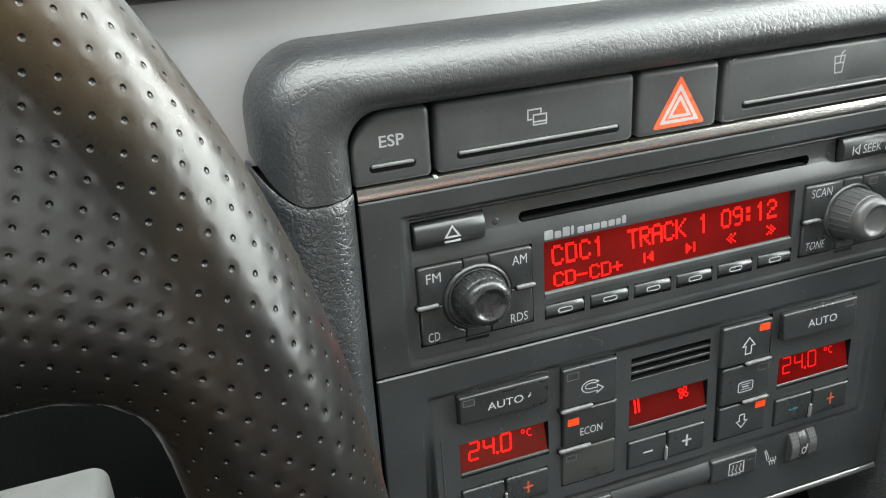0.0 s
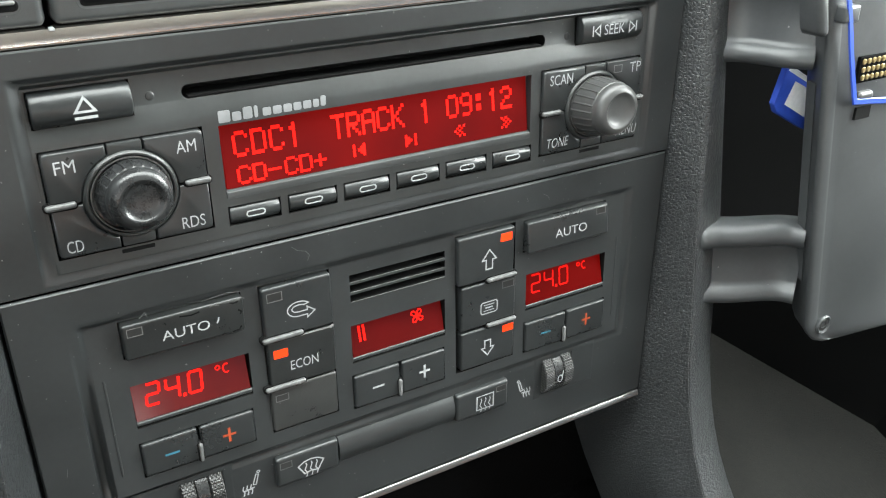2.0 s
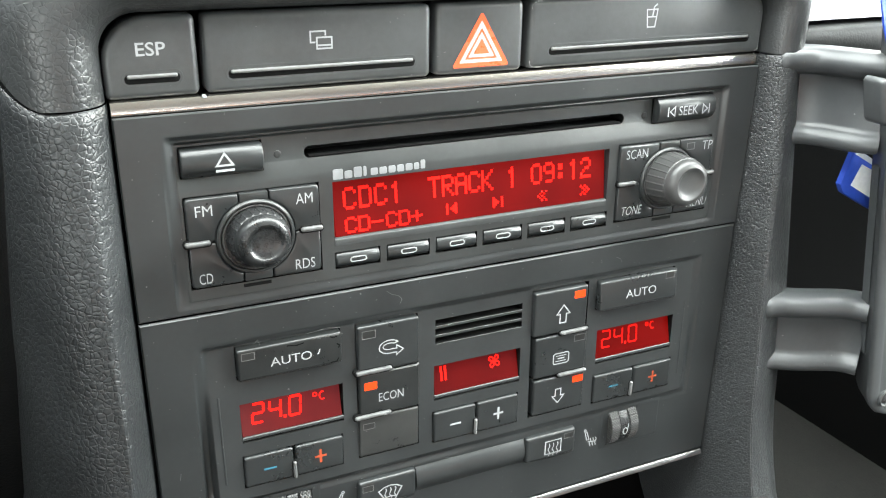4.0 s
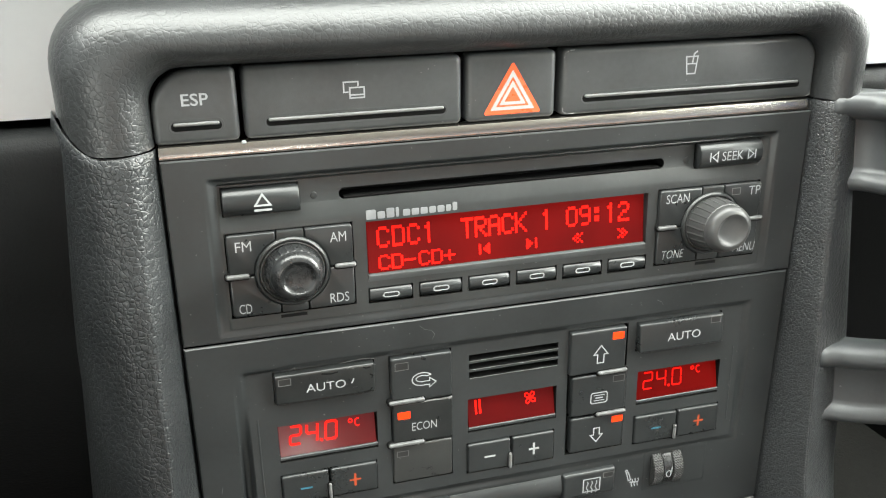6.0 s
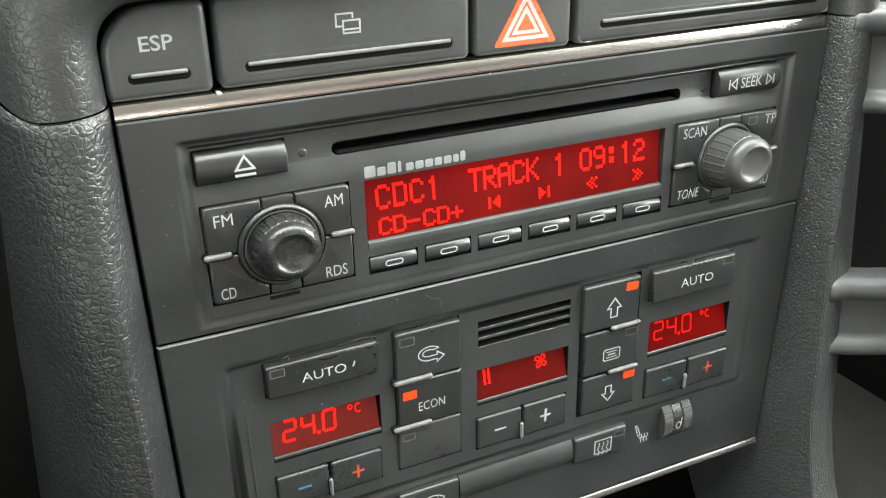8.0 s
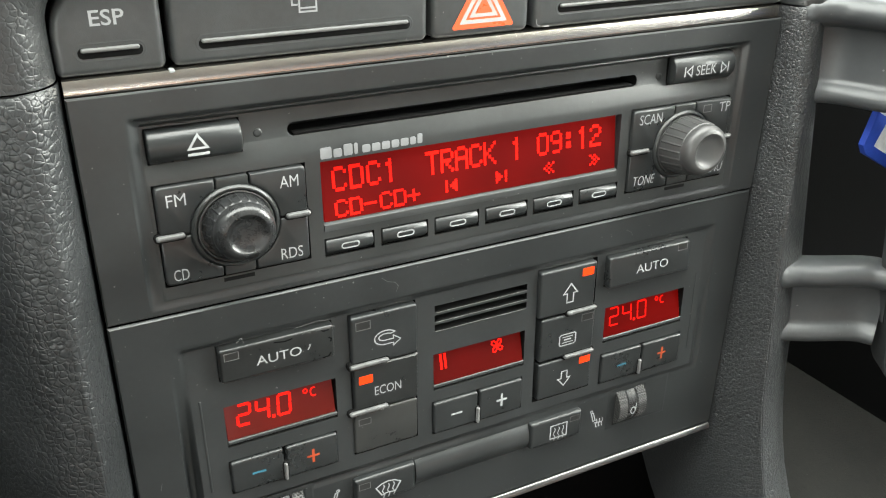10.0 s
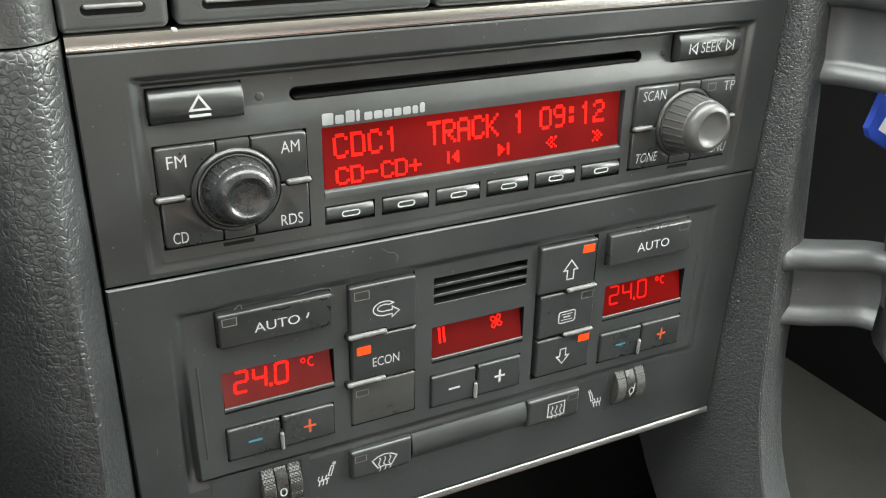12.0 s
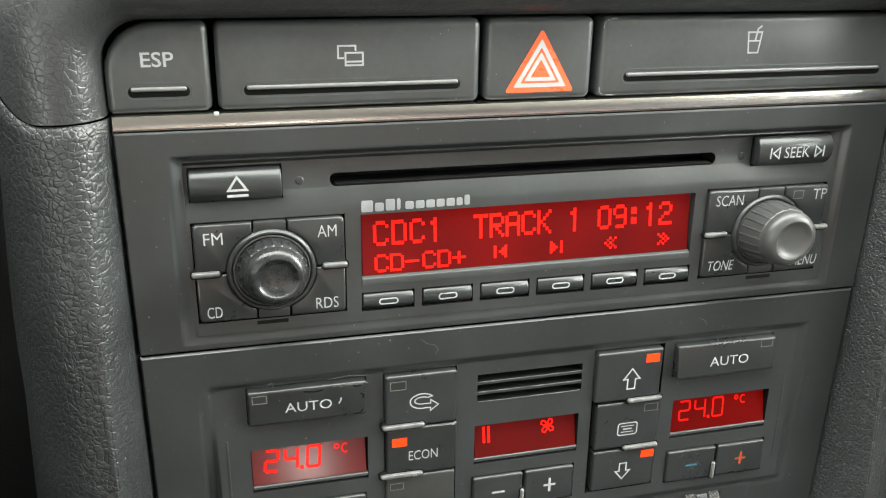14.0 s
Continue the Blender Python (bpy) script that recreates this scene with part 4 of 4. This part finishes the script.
    for ch, x in (("2", xb), ("4", xb + 6.2), ("0", xb + 13.4)):
        seven(ch, x, zb, 4.0, 6.6, bold, y, lit, d)
    part("point", flat([(xb + 11.3, zb - 0.4), (xb + 12.3, zb - 0.4), (xb + 12.3, zb + 0.7), (xb + 11.3, zb + 0.7)], y), lit, d)
    islands("degree_mark", join(ribbon(arc(xb + 23.3, z1 - 3.0, 0.7, 0.7, 0, 330, 10), 0.4, y, True), ribbon(arc(xb + 26.1, z1 - 3.8, 1.1, 1.4, 55, 305, 10), 0.45, y)), lit, d)
    lean_back(d, z0, CF - 0.9)


temperature(-90.4, -53.8, -100.5, -87.9, SCREEN_TEMP, 3.9, LIT, 0.85)
temperature(56.8, 94.5, -101.7, -88.8, SCREEN_RIGHT, 3.2, LIT_DIM, 0.65)
fan = part("display", slab(rounded(-16.6, 20.0, -101.3, -88.9, 0.3), 1.5, -0.1, 0.1, 1), SCREEN_DIM, climate, "backlit red blower display")
part("bar", flat([(-13.6, -96.4), (-12.7, -96.4), (-12.7, -90.8), (-13.6, -90.8)], -0.2), LIT, fan)
part("bar", flat([(-11.9, -96.4), (-11.0, -96.4), (-11.0, -90.8), (-11.9, -90.8)], -0.2), LIT, fan)
for a in (30, 120, 210, 300):
    ca, sa = math.cos(radians(a)), math.sin(radians(a))
    petal = [(0.3, 0.1), (1.3, 1.5), (2.6, 2.0), (3.4, 1.1), (2.9, 0.0), (1.6, -0.3)]
    part("fan_symbol", ribbon([(9.8 + 0.74 * (px * ca - pz * sa), -93.2 + 0.74 * (px * sa + pz * ca)) for px, pz in petal], 0.5, -0.2, True), LIT, fan)
lean_back(fan, -101.3, CF - 0.9)
for x0, x1, z in ((-90.4, -53.4, -101.0), (-16.8, 20.2, -101.6), (56.6, 94.8, -102.0)):
    part("window_sill", skin([[(x, CF - 0.9, z + 0.3), (x, CF - 1.2, z), (x, CF - 1.1, z - 0.9), (x, CF + 0.2, z - 2.0), (x, CF + 2, z - 2.0), (x, CF + 2, z + 0.3)] for x in (x0, x1)]), PADDED, climate, "pale ledge under the display")
part("window_sill", skin([[(x, RF - 0.4, -31.0), (x, RF - 1.2, -31.6), (x, RF - 1.4, -32.6), (x, RF - 0.9, -34.4), (x, RF + 2, -34.4), (x, RF + 2, -31.0)] for x in (-54.0, 55.0)]), PADDED, radio, "pale ledge under the display")

rec = key("recirculation_button", -46.7, -22.9, -86.6, -67.5)
lamp(rec, -45.0, -72.4, False, -3.6, 5, 3)
part("symbol", ribbon(arc(-34.6, -77.4, 4.0, 2.7, 35, 285, 18) + [(-31.8, -80.1), (-31.8, -81.2), (-29.2, -79.2), (-31.8, -77.2), (-31.8, -78.5)] + arc(-34.6, -77.2, 2.5, 1.3, 290, 45, 12), 0.42, -3.66, True), WHITE, rec)
econ = key("econ_button", -46.5, -22.7, -105.4, -87.2, mat=WORN)
lamp(econ, -44.6, -94.0, True, -3.6, 5, 3.2)
words("ECON", -39.0, -29.2, -99.8, -96.2, -3.66, WHITE, econ)
part("scratch", ribbon([(-35.0, -87.6), (-30.5, -87.5), (-26.0, -87.7), (-23.3, -87.3)], 0.4, -3.64), WEAR_AND_GLINT, econ, "bright line along the worn upper edge")
part("scratch", ribbon([(-24.4, -87.9), (-23.0, -86.9)], 0.9, -3.66), WEAR_AND_GLINT, econ)
blank = key("worn_button", -46.9, -22.9, -123.0, -106.2, mat=RUBBED, label="worn button with its symbol rubbed away")
lamp(blank, -45.2, -111.0, False, -3.6, 4.4, 2.4)
up = key("face_vent_button", 27.0, 51.4, -86.9, -67.8)
lamp(up, 45.0, -72.8, True, -3.6, 5, 3.2)
arrow = [(-3.0, 0), (0, 4.0), (3.0, 0), (1.4, 0), (1.4, -3.8), (-1.4, -3.8), (-1.4, 0)]
part("symbol", ribbon([(40.2 + px, -78.6 + pz) for px, pz in arrow], 0.5, -3.66, True), WHITE, up)
mid = key("screen_vent_button", 28.4, 52.6, -106.4, -88.0)
lamp(mid, 46.4, -92.4, False, -3.6, 5, 2.8)
islands("symbol", join(ribbon([(37.0, -100.6), (37.6, -101.2), (43.6, -101.2), (44.2, -100.6), (44.2, -97.0), (43.6, -96.4), (37.6, -96.4), (37.0, -97.0)], 0.45, -3.66, True), ribbon([(38.2, -97.6), (43.0, -97.6)], 0.35, -3.66),
                       ribbon([(39.0, -98.8), (42.2, -98.8)], 0.6, -3.66), ribbon([(38.2, -100.0), (43.0, -100.0)], 0.35, -3.66)), WHITE, mid)
down = key("foot_vent_button", 28.6, 52.6, -124.0, -107.6)
lamp(down, 47.0, -112.0, True, -3.6, 5, 3.0)
part("symbol", ribbon([(40.4 + px * 0.92, -116.6 - pz * 0.85) for px, pz in arrow], 0.5, -3.66, True), WHITE, down)
for a, b, z in ((-48.9, -34.7, -83.9), (-49.5, -35.2, -102.7), (37.2, 50.4, -84.9), (37.5, 50.9, -104.2)):
    part("finger_ridge", slab(rounded(a, b, z - 0.9, z + 0.9, 0.85), -1, -5.0, 0.85, 4), RIDGE, climate)
    part("ridge_bed", slab(rounded(a - 0.5, b + 0.5, z - 1.6, z + 1.3, 1.3), -1, -3.75, 0.2, 2), BLACK, climate, "black plate under the ridge, for the shade round it")

# Leaned back a little so that the key's face looks lighter.
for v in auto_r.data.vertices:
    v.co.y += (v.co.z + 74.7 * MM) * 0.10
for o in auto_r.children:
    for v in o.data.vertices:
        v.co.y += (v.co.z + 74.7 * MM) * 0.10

# Offsets that bring each proud key front into line from the camera.
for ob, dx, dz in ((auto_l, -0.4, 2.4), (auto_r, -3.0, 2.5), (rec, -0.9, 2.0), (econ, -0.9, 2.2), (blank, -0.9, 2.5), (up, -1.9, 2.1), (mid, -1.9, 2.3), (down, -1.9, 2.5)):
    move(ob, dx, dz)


def rocker(x0, xm, x1, z0, z1, blue, orange, aside):
    minus = key("minus_button", x0, xm - 0.4, z0, z1, -3.8)
    cx, cz = (x0 + xm) / 2, (z0 + z1) / 2
    part("minus_sign", ribbon([(cx - 2.3, cz), (cx + 2.3, cz)], 0.8, -3.86), blue, minus)
    plus = key("plus_button", xm + 0.4, x1, z0, z1, -3.8)
    cx = (x1 + xm) / 2 + 0.4
    part("plus_sign", join(ribbon([(cx - 2.2, cz), (cx + 2.2, cz)], 0.9, -3.86), ribbon([(cx, cz - 2.8), (cx, cz + 2.8)], 0.9, -3.862)), orange, plus)
    # Both keys and their ridge are shifted to fit the view.
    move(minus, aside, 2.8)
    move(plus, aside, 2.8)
    x = xm + aside * 1.4
    part("ridge_bed", slab(rounded(x - 1.1, x + 1.1, z0 + 2.0, z0 + 10.0, 1.0), -1, -3.9, 0.2, 2), BLACK, climate, "black plate under the ridge, for the shade round it")
    part("finger_ridge", slab(rounded(x - 0.65, x + 0.65, z0 + 2.6, z0 + 9.6, 0.6), -1, -5.0, 0.6, 3), SATIN, climate)


rocker(-90.5, -72.3, -53.8, -124.0, -111.5, BLUE_PRINT, ORANGE_PRINT, -0.4)
rocker(-15.9, 2.6, 21.1, -124.8, -111.5, WHITE, WHITE, -1.5)
rocker(58.7, 78.6, 98.3, -125.2, -112.1, BLUE_PRINT, ORANGE_PRINT, -2.6)

LOW = -2.6
for x0, x1, name in ((-47.7, -24.0, "screen_heater_button"), (27.4, 51.4, "rear_heater_button")):
    b = part(name, slab(rounded(x0, x1, -147.6, -135.4, 1.0), LOW + 1, -5.0, 1.4, 4), BUTTON, climate)
    y = -5.06
    if x0 < 0:
        lamp(b, -46.2, -139.8, False, -5.0, 4.2, 2.6)
        cx, cz = -35.0, -142.4
        islands("symbol", join(ribbon([(cx - 4.8, cz + 1.2), (cx - 2.6, cz + 2.6), (cx, cz + 3.1), (cx + 2.6, cz + 2.6), (cx + 4.8, cz + 1.2), (cx + 2.6, cz - 2.6), (cx, cz - 2.0), (cx - 2.6, cz - 2.6)], 0.5, y, True)), WHITE, b)
    else:
        lamp(b, 45.6, -139.4, False, -5.0, 4.6, 2.4)
        cx, cz = 40.4, -142.0
        part("symbol", ribbon([(cx - 3.8, cz - 3.0), (cx + 3.8, cz - 3.0), (cx + 3.8, cz + 3.2), (cx - 3.8, cz + 3.2)], 0.5, y, True), WHITE, b)
    islands("symbol", join(*[ribbon([(cx + q, cz - 4.2), (cx + q + 0.5, cz - 2.6), (cx + q - 0.4, cz - 1.0), (cx + q + 0.4, cz + 1.0), (cx + q, cz + 2.0)], 0.4, y - 0.01) for q in (-2.0, 0.0, 2.0)]), WHITE, b)
    # Heater keys are shifted in the same way, to suit the camera.
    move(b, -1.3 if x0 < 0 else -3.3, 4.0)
bar = [(LOW - 0.2, -131.9)] + [(-2.0 * math.sin(math.pi * (k + 1) / 14) ** 0.7 - 2.8, -132.0 - 10.8 * (k + 1) / 14) for k in range(13)] + [(LOW - 0.2, -143.1)] + [(LOW + 2, -143.1), (LOW + 2, -131.9)]
part("blank_bar", extrude_x(bar, -24.9, 23.6, 4), PANEL, climate, "plain rounded bar between the heater buttons", sharp=50)


def thumbwheel(x0, x1, cz, mirrored):
    part("wheel_recess", panel_with_holes(x0 - (16 if not mirrored else 3), x1 + (3 if not mirrored else 12), cz - 9.2, cz + 9.0, LOW - 0.2, [(x0 - 0.6, x1 + 0.6, cz - 8.2, cz + 8.2, 3, 0)], 0.8, 0.25), PLATE, climate)
    third = (x1 - x0) / 3
    for k in range(3):
        rows = []
        xa, xb = x0 + third * k + 0.1, x0 + third * (k + 1) - 0.1
        n = 120
        for x, r_in in ((xa, 0.5), (xa + 0.3, 0), (xb - 0.3, 0), (xb, 0.5)):
            row = []
            for q in range(n):
                a = 2 * math.pi * q / n
                r = 10.0 - r_in - (0.18 if k != 1 and q % 2 else 0.0) - (0.5 if k == 1 else 0.0)
                row.append((x, 3.4 - r * math.cos(a), cz + r * math.sin(a)))
            rows.append(row)
        w = part("thumbwheel_band", skin(rows), KNOB if k == 1 else KNURL, climate, "knurled rim of the seat heater wheel" if k != 1 else "smooth numbered rim", sharp=25)
        if k == 1:
            m = (xa + xb) / 2
            part("zero_mark", ribbon(arc(m, cz - 0.8, 1.1, 1.6, 0, 345, 16), 0.5, -6.2, True), WHITE, w)
            if mirrored:
                part("pointer_mark", ribbon([(m + 1.1, cz - 0.8), (m + 1.5, cz + 2.6)], 0.5, -6.2), WHITE, w)


thumbwheel(-81.3, -67.2, -137.4, False)
thumbwheel(65.9, 80.2, -138.2, True)
for cx, cz, s in ((-57.4, -139.6, 1), (57.2, -141.0, -1)):
    back = [(2.6, 3.6), (1.5, -0.4), (0.4, -0.2), (1.7, 3.9)]
    waves = [ribbon([(cx - s * 3.4 + s * q, cz - 3.9), (cx - s * 3.0 + s * q, cz - 2.4), (cx - s * 3.6 + s * q, cz - 1.0), (cx - s * 3.2 + s * q, cz + 0.3)], 0.42, LOW - 0.06) for q in (0.2, 1.6, 3.0)]
    islands("seat_symbol", join(ribbon([(cx + s * px, cz + pz) for px, pz in back], 0.4, LOW - 0.05, True), ribbon(arc(cx + s * 2.7, cz + 4.7, 0.5, 0.5, 0, 345, 8), 0.4, LOW - 0.05, True),
                             ribbon([(cx + s * 0.8, cz - 1.4), (cx - s * 3.2, cz - 1.9)], 0.6, LOW - 0.055), *waves), WHITE, climate)

lower_strip = thing("lower_trim_strip", "satin metal strip under the climate panel", "trim strip")
sec = [(4, -163.4), (-2.5, -163.5), (-2.9, -163.6), (-3.2, -163.9), (-3.8, -165.3), (-3.9, -165.8), (-3.6, -166.1), (-3.1, -166.2), (4, -166.2)]
part("strip", extrude_x(sec, EDGE_L + 0.4, EDGE_R - 1.2, 12), SATIN_STRIP, lower_strip)

# ---- device bracket beside the console ----
bracket = thing("device_bracket", "black plastic device bracket clipped to the console cheek", "bracket")


def arm(z0, z1, start, end):
    """A curved arm with a thick rounded flange along its upper and lower edge."""
    (xa, ya), (xb, yb) = start, end
    line = [(xa, ya), (xa + 10, ya - 1.5), (xa + 20, ya - 7), (xb - 6, yb + 7), (xb, yb)]
    line = smooth_line(line, 6)
    h = z1 - z0
    sec = [(0.0, 0.0), (2.8, 0.4), (4.6, 2.0), (5.0, 4.2), (4.2, 6.2), (2.2, 7.6), (0.8, 8.8), (0.6, 10.0), (0.6, h - 12.0), (1.0, h - 10.8), (3.6, h - 10.0), (6.0, h - 8.2), (7.2, h - 5.6), (7.0, h - 3.0), (5.2, h - 0.9), (2.4, h), (-6, h), (-9, h - 2), (-9, 2), (-6, 0)]
    rows = []
    for i, (x, y) in enumerate(line):
        a, b = line[max(i - 1, 0)], line[min(i + 1, len(line) - 1)]
        d = Vector((b[0] - a[0], b[1] - a[1])).normalized()
        nx, ny = (d.y, -d.x)
        s = (0.62, 0.86, 0.97)[i] if i < 3 else 1.0
        rows.append([(x + nx * (o * s - (1 - s) * 6), y + ny * (o * s - (1 - s) * 6), z0 + h / 2 + (q - h / 2) * (0.6 + 0.4 * s)) for o, q in sec])
    return skin(rows)


part("arm", arm(-16.5, 23.0, (127, -3), (161, -32)), BRACKET, bracket, sharp=50)
part("arm", arm(-119.5, -82.5, (133, -11), (176, -33)), BRACKET, bracket, sharp=50)
plate_rows = []
for z, inset in ((-139, 15), (-138.4, 10), (-136.5, 5.5), (-133, 2.4), (-127, 0), (-60, 0), (0, 0), (70, 0)):
    sec = smooth_line([(11.5, -27), (9.6, -30), (6.4, -35), (3.4, -39.4), (2.8, -41), (3.8, -42.2), (7, -42.6), (9.0, -42.4)], 3) + [(12.5, -43.2), (40, -45), (66, -47), (69, -46), (70, -43), (70, -27)]
    plate_rows.append([(x + inset + 151.0 - 0.178 * z, y, z - 0.06 * x) for x, y in sec])
part("plate", skin(plate_rows), BRACKET, bracket, sharp=45)
part("side_rib", skin([[(x + 151.0 - 0.178 * z, y, z) for x, y in ((6.6, -31), (6.0, -33.4), (5.4, -35.6), (8, -35), (10, -31))] for z in (-108, -21)]), BRACKET, bracket)
sx, sz = 185.6, -128.6
part("screw", lathe(sx, sz, [(4.4, 41.0), (4.4, 43.6), (3.9, 44.1), (3.3, 43.8), (3.1, 42.8), (0.4, 42.8)], 28), BRACKET, bracket, "screw collar")
part("screw_head", lathe(sx, sz, [(2.9, 42.0), (2.9, 43.2), (2.5, 43.5), (1.5, 43.5), (1.4, 42.9), (0.3, 42.9)], 12), KEY_GREY, bracket, "dark star-head screw")
grip = slab(rounded(143.6, 148.8, -1.0, 17.0, 2.5), -36, -44.8, 2.2, 5)
for v in grip.verts:
    v.co.x -= (v.co.z - 7 * MM) * 0.3
part("grip", grip, BRACKET, bracket, "short rounded finger grip")
block = part("contact_block", slab(rounded(170.6, 191, -20.4, -10.4, 0.6), -42, -44.8, 0.3, 2), TRAY, bracket, "black contact block")
for a in range(3):
    for c in range(6):
        part("contact_pin", lathe(173.0 + c * 2.75 + (2 - a) * 0.3, -18.4 + a * 3.0, [(1.15, 43), (1.15, 45.0), (0.8, 45.3), (0.2, 45.3)], 12), GOLD, block)
part("clip", slab(rounded(154.4, 162.4, 3.4, 9.4, 1.0), -42, -46.6, 1.0, 3), BRACKET, bracket)
part("tongue", slab(rounded(172.8, 181.4, -27.6, -23.8, 1.6), -42, -46.0, 1.2, 3), GREY_KNOB, bracket, "pale grey tongue")
part("notch", box(174.8, 183.2, -44.6, -42.4, -35.0, -30.2), BLACK, bracket, "dark square notch")
strap = thing("blue_strap", "thin blue elastic strap stretched over the bracket", "strap")


def cord(points, wide):
    """A flat elastic band along points."""
    rows = []
    for i, p in enumerate(points):
        d = (Vector(points[min(i + 1, len(points) - 1)]) - Vector(points[max(i - 1, 0)])).normalized()
        n = Vector((d.z, 0, -d.x))
        rows.append([(p[0] + n.x * k * wide, p[1] + q * 0.5, p[2] + n.z * k * wide) for k, q in ((-1, 0), (-0.7, -1), (0.7, -1), (1, 0), (0, 1))])
    return skin(rows)


part("band", cord([(128.0, -46.0, 52), (134.2, -46.0, 37.7), (139.9, -46.0, 27.6), (146.6, -46.2, 20.4), (153.8, -46.4, 13.6), (157.6, -46.2, 5), (163.0, -45.6, -8), (169.6, -45.6, -24), (170.8, -45.6, -26.6)], 1.25), BLUE, strap)
part("band", cord([(170.2, -45.6, -26.8), (180, -45.8, -27.8), (200, -46.6, -30.2)], 1.25), BLUE, strap)
tag = thing("blue_tag", "blue plastic tag with a white label hanging behind the bracket", "tag")
tag_shape = [(158.9, -33.4), (161.2, -37.4), (180, -47.5), (187, -44), (185, -28), (176, -24.6), (165.2, -18.6), (163.0, -20.0)]
part("body", slab(lambda i: [(x + (172 - x) * i * 0.06, z + (-33 - z) * i * 0.06) for x, z in tag_shape], -15.5, -18.2, 0.5, 2), BLUE, tag)
part("label", flat([(164.6, -34.4), (178.7, -42.1), (184, -40), (183, -31.6), (177.1, -29.6), (168.9, -25.6)], -18.3), CARD_WHITE, tag, "white paper label")
part("edge_strip", flat([(163.6, -20.6), (165.4, -19.0), (176.2, -24.9), (176.2, -27.2)], -18.32), CARD_WHITE, tag, "white strip along the tag's edge")

for ob in tag.children:
    for v in ob.data.vertices:
        v.co.x += 2.4 * MM

# ---- steering wheel ----
wheel = thing("steering_wheel", "black perforated leather steering wheel", "steering wheel")
WX, WY, WZ, WR, TUBE = -337.9, -126.6, 8.6, 169.9, 14.9


def wire_ring(points, radius, n=10):
    """A closed ring of round wire along points."""
    rows = []
    for i, p in enumerate(points):
        d = (Vector(points[(i + 1) % len(points)]) - Vector(points[i - 1])).normalized()
        side = Vector((0, -1, 0))
        out = d.cross(side).normalized()
        rows.append([tuple(Vector(p) + radius * (out * math.cos(2 * math.pi * k / n) + side * math.sin(2 * math.pi * k / n))) for k in range(n)])
    return skin(rows + rows[:1], cap=(False, False))


def leather_wheel():
    """The rim and its two broad spokes under one stretched leather skin; the cells of the leather are about 4 mm."""
    bm = bmesh.new()
    layer = bm.loops.layers.uv.new("cells")
    n_long, n_round, rows, cells = 240, 72, [], []
    for i in range(n_long):
        th = 2 * math.pi * i / n_long
        c, sn = math.cos(th), math.sin(th)
        deg = math.degrees(math.atan2(sn, abs(c)))
        inner = TUBE
        if deg > 2:
            edge = SPOKE_LOW / math.sin(radians(deg))
            k = 13.0
            reach = -k * math.log(math.exp(-(WR - TUBE) / k) + math.exp(-max(edge, 62.0) / k))
            fade = min(max((72 - deg) / 14, 0), 1)
            inner = TUBE + max(0.0, WR - TUBE - reach) * fade * fade * (3 - 2 * fade)
        web = min((inner - TUBE) / 60, 1.0)
        row, length, last = [], [], None
        for k in range(n_round):
            a = 2 * math.pi * k / n_round
            u = TUBE * math.cos(a)
            if u < 0:
                u *= inner / TUBE
            thick = (TUBE + 3) * (1 - 0.30 * web * max(0.0, -math.cos(a)))
            p = Vector((WX + (WR + u) * c, WY - thick * math.sin(a), WZ + (WR + u) * sn))
            inward = max(0.0, -u - TUBE)
            p.z -= SPOKE_DROP * inward * inward / (inward + 12)
            length.append((length[-1] + (p - last).length) if last else 0.0)
            last = p
            row.append(bm.verts.new(p * MM))
        rows.append(row)
        cells.append([v / CELL for v in length] + [(length[-1] + (Vector(row[0].co) / MM - last).length) / CELL])
    around = 2 * round(math.pi * WR / CELL)
    for i in range(n_long):
        j = (i + 1) % n_long
        for k in range(n_round):
            w = (k + 1) % n_round
            f = bm.faces.new((rows[i][k], rows[j][k], rows[j][w], rows[i][w]))
            for loop, uv in zip(f.loops, ((i, cells[i][k]), (i + 1, cells[j][k]), (i + 1, cells[j][k + 1]), (i, cells[i][k + 1]))):
                along = uv[0] / n_long * around
                loop[layer].uv = ((along + uv[1]) / 2, (along - uv[1]) / 2)
    return bm


SPOKE_LOW, SPOKE_DROP, CELL = 46.0, 0.38, 2.65
part("rim", leather_wheel(), PERFORATED, wheel, "thick perforated leather rim running into broad spokes")
part("hub", lathe(WX, WZ + 30, [(74, 92), (76, 102), (72, 116), (60, 128), (30, 134), (4, 135)], 48), DARK, wheel, "padded hub cover")

for ob in wheel.children:
    for v in ob.data.vertices:
        v.co.y += -0.105 * (v.co.x - WX * MM) + 0.12 * (v.co.z - WZ * MM)

column = structure("steering_column", skin([[(WX + 46 * math.cos(a), y, WZ - 10 + 50 * math.sin(a)) for a in [2 * math.pi * q / 32 for q in range(32)]] for y in (-88, -40, 30)]), DARK, "black steering column shroud", "steering column")
fob = thing("car_key", "silver-grey car key in the ignition beside the steering column", "key")
part("body", slab(rounded(-262, -204, -34, -15.5, 4), -62, -80, 3.0, 4), SILVER, fob)
part("seam", box(-262, -204.5, -80.4, -79.8, -24.6, -24.2), BLACK, fob)
part("seam", box(-232.3, -231.7, -80.6, -79.8, -33, -15), BLACK, fob)
ring = [(-200 + 6 * math.cos(2 * math.pi * k / 40), -74 + 2 * math.sin(2 * math.pi * k / 40), -27 + 6 * math.sin(2 * math.pi * k / 40)) for k in range(40)]
part("ring", wire_ring(ring, 0.9), STEEL, fob, "bright steel key ring")
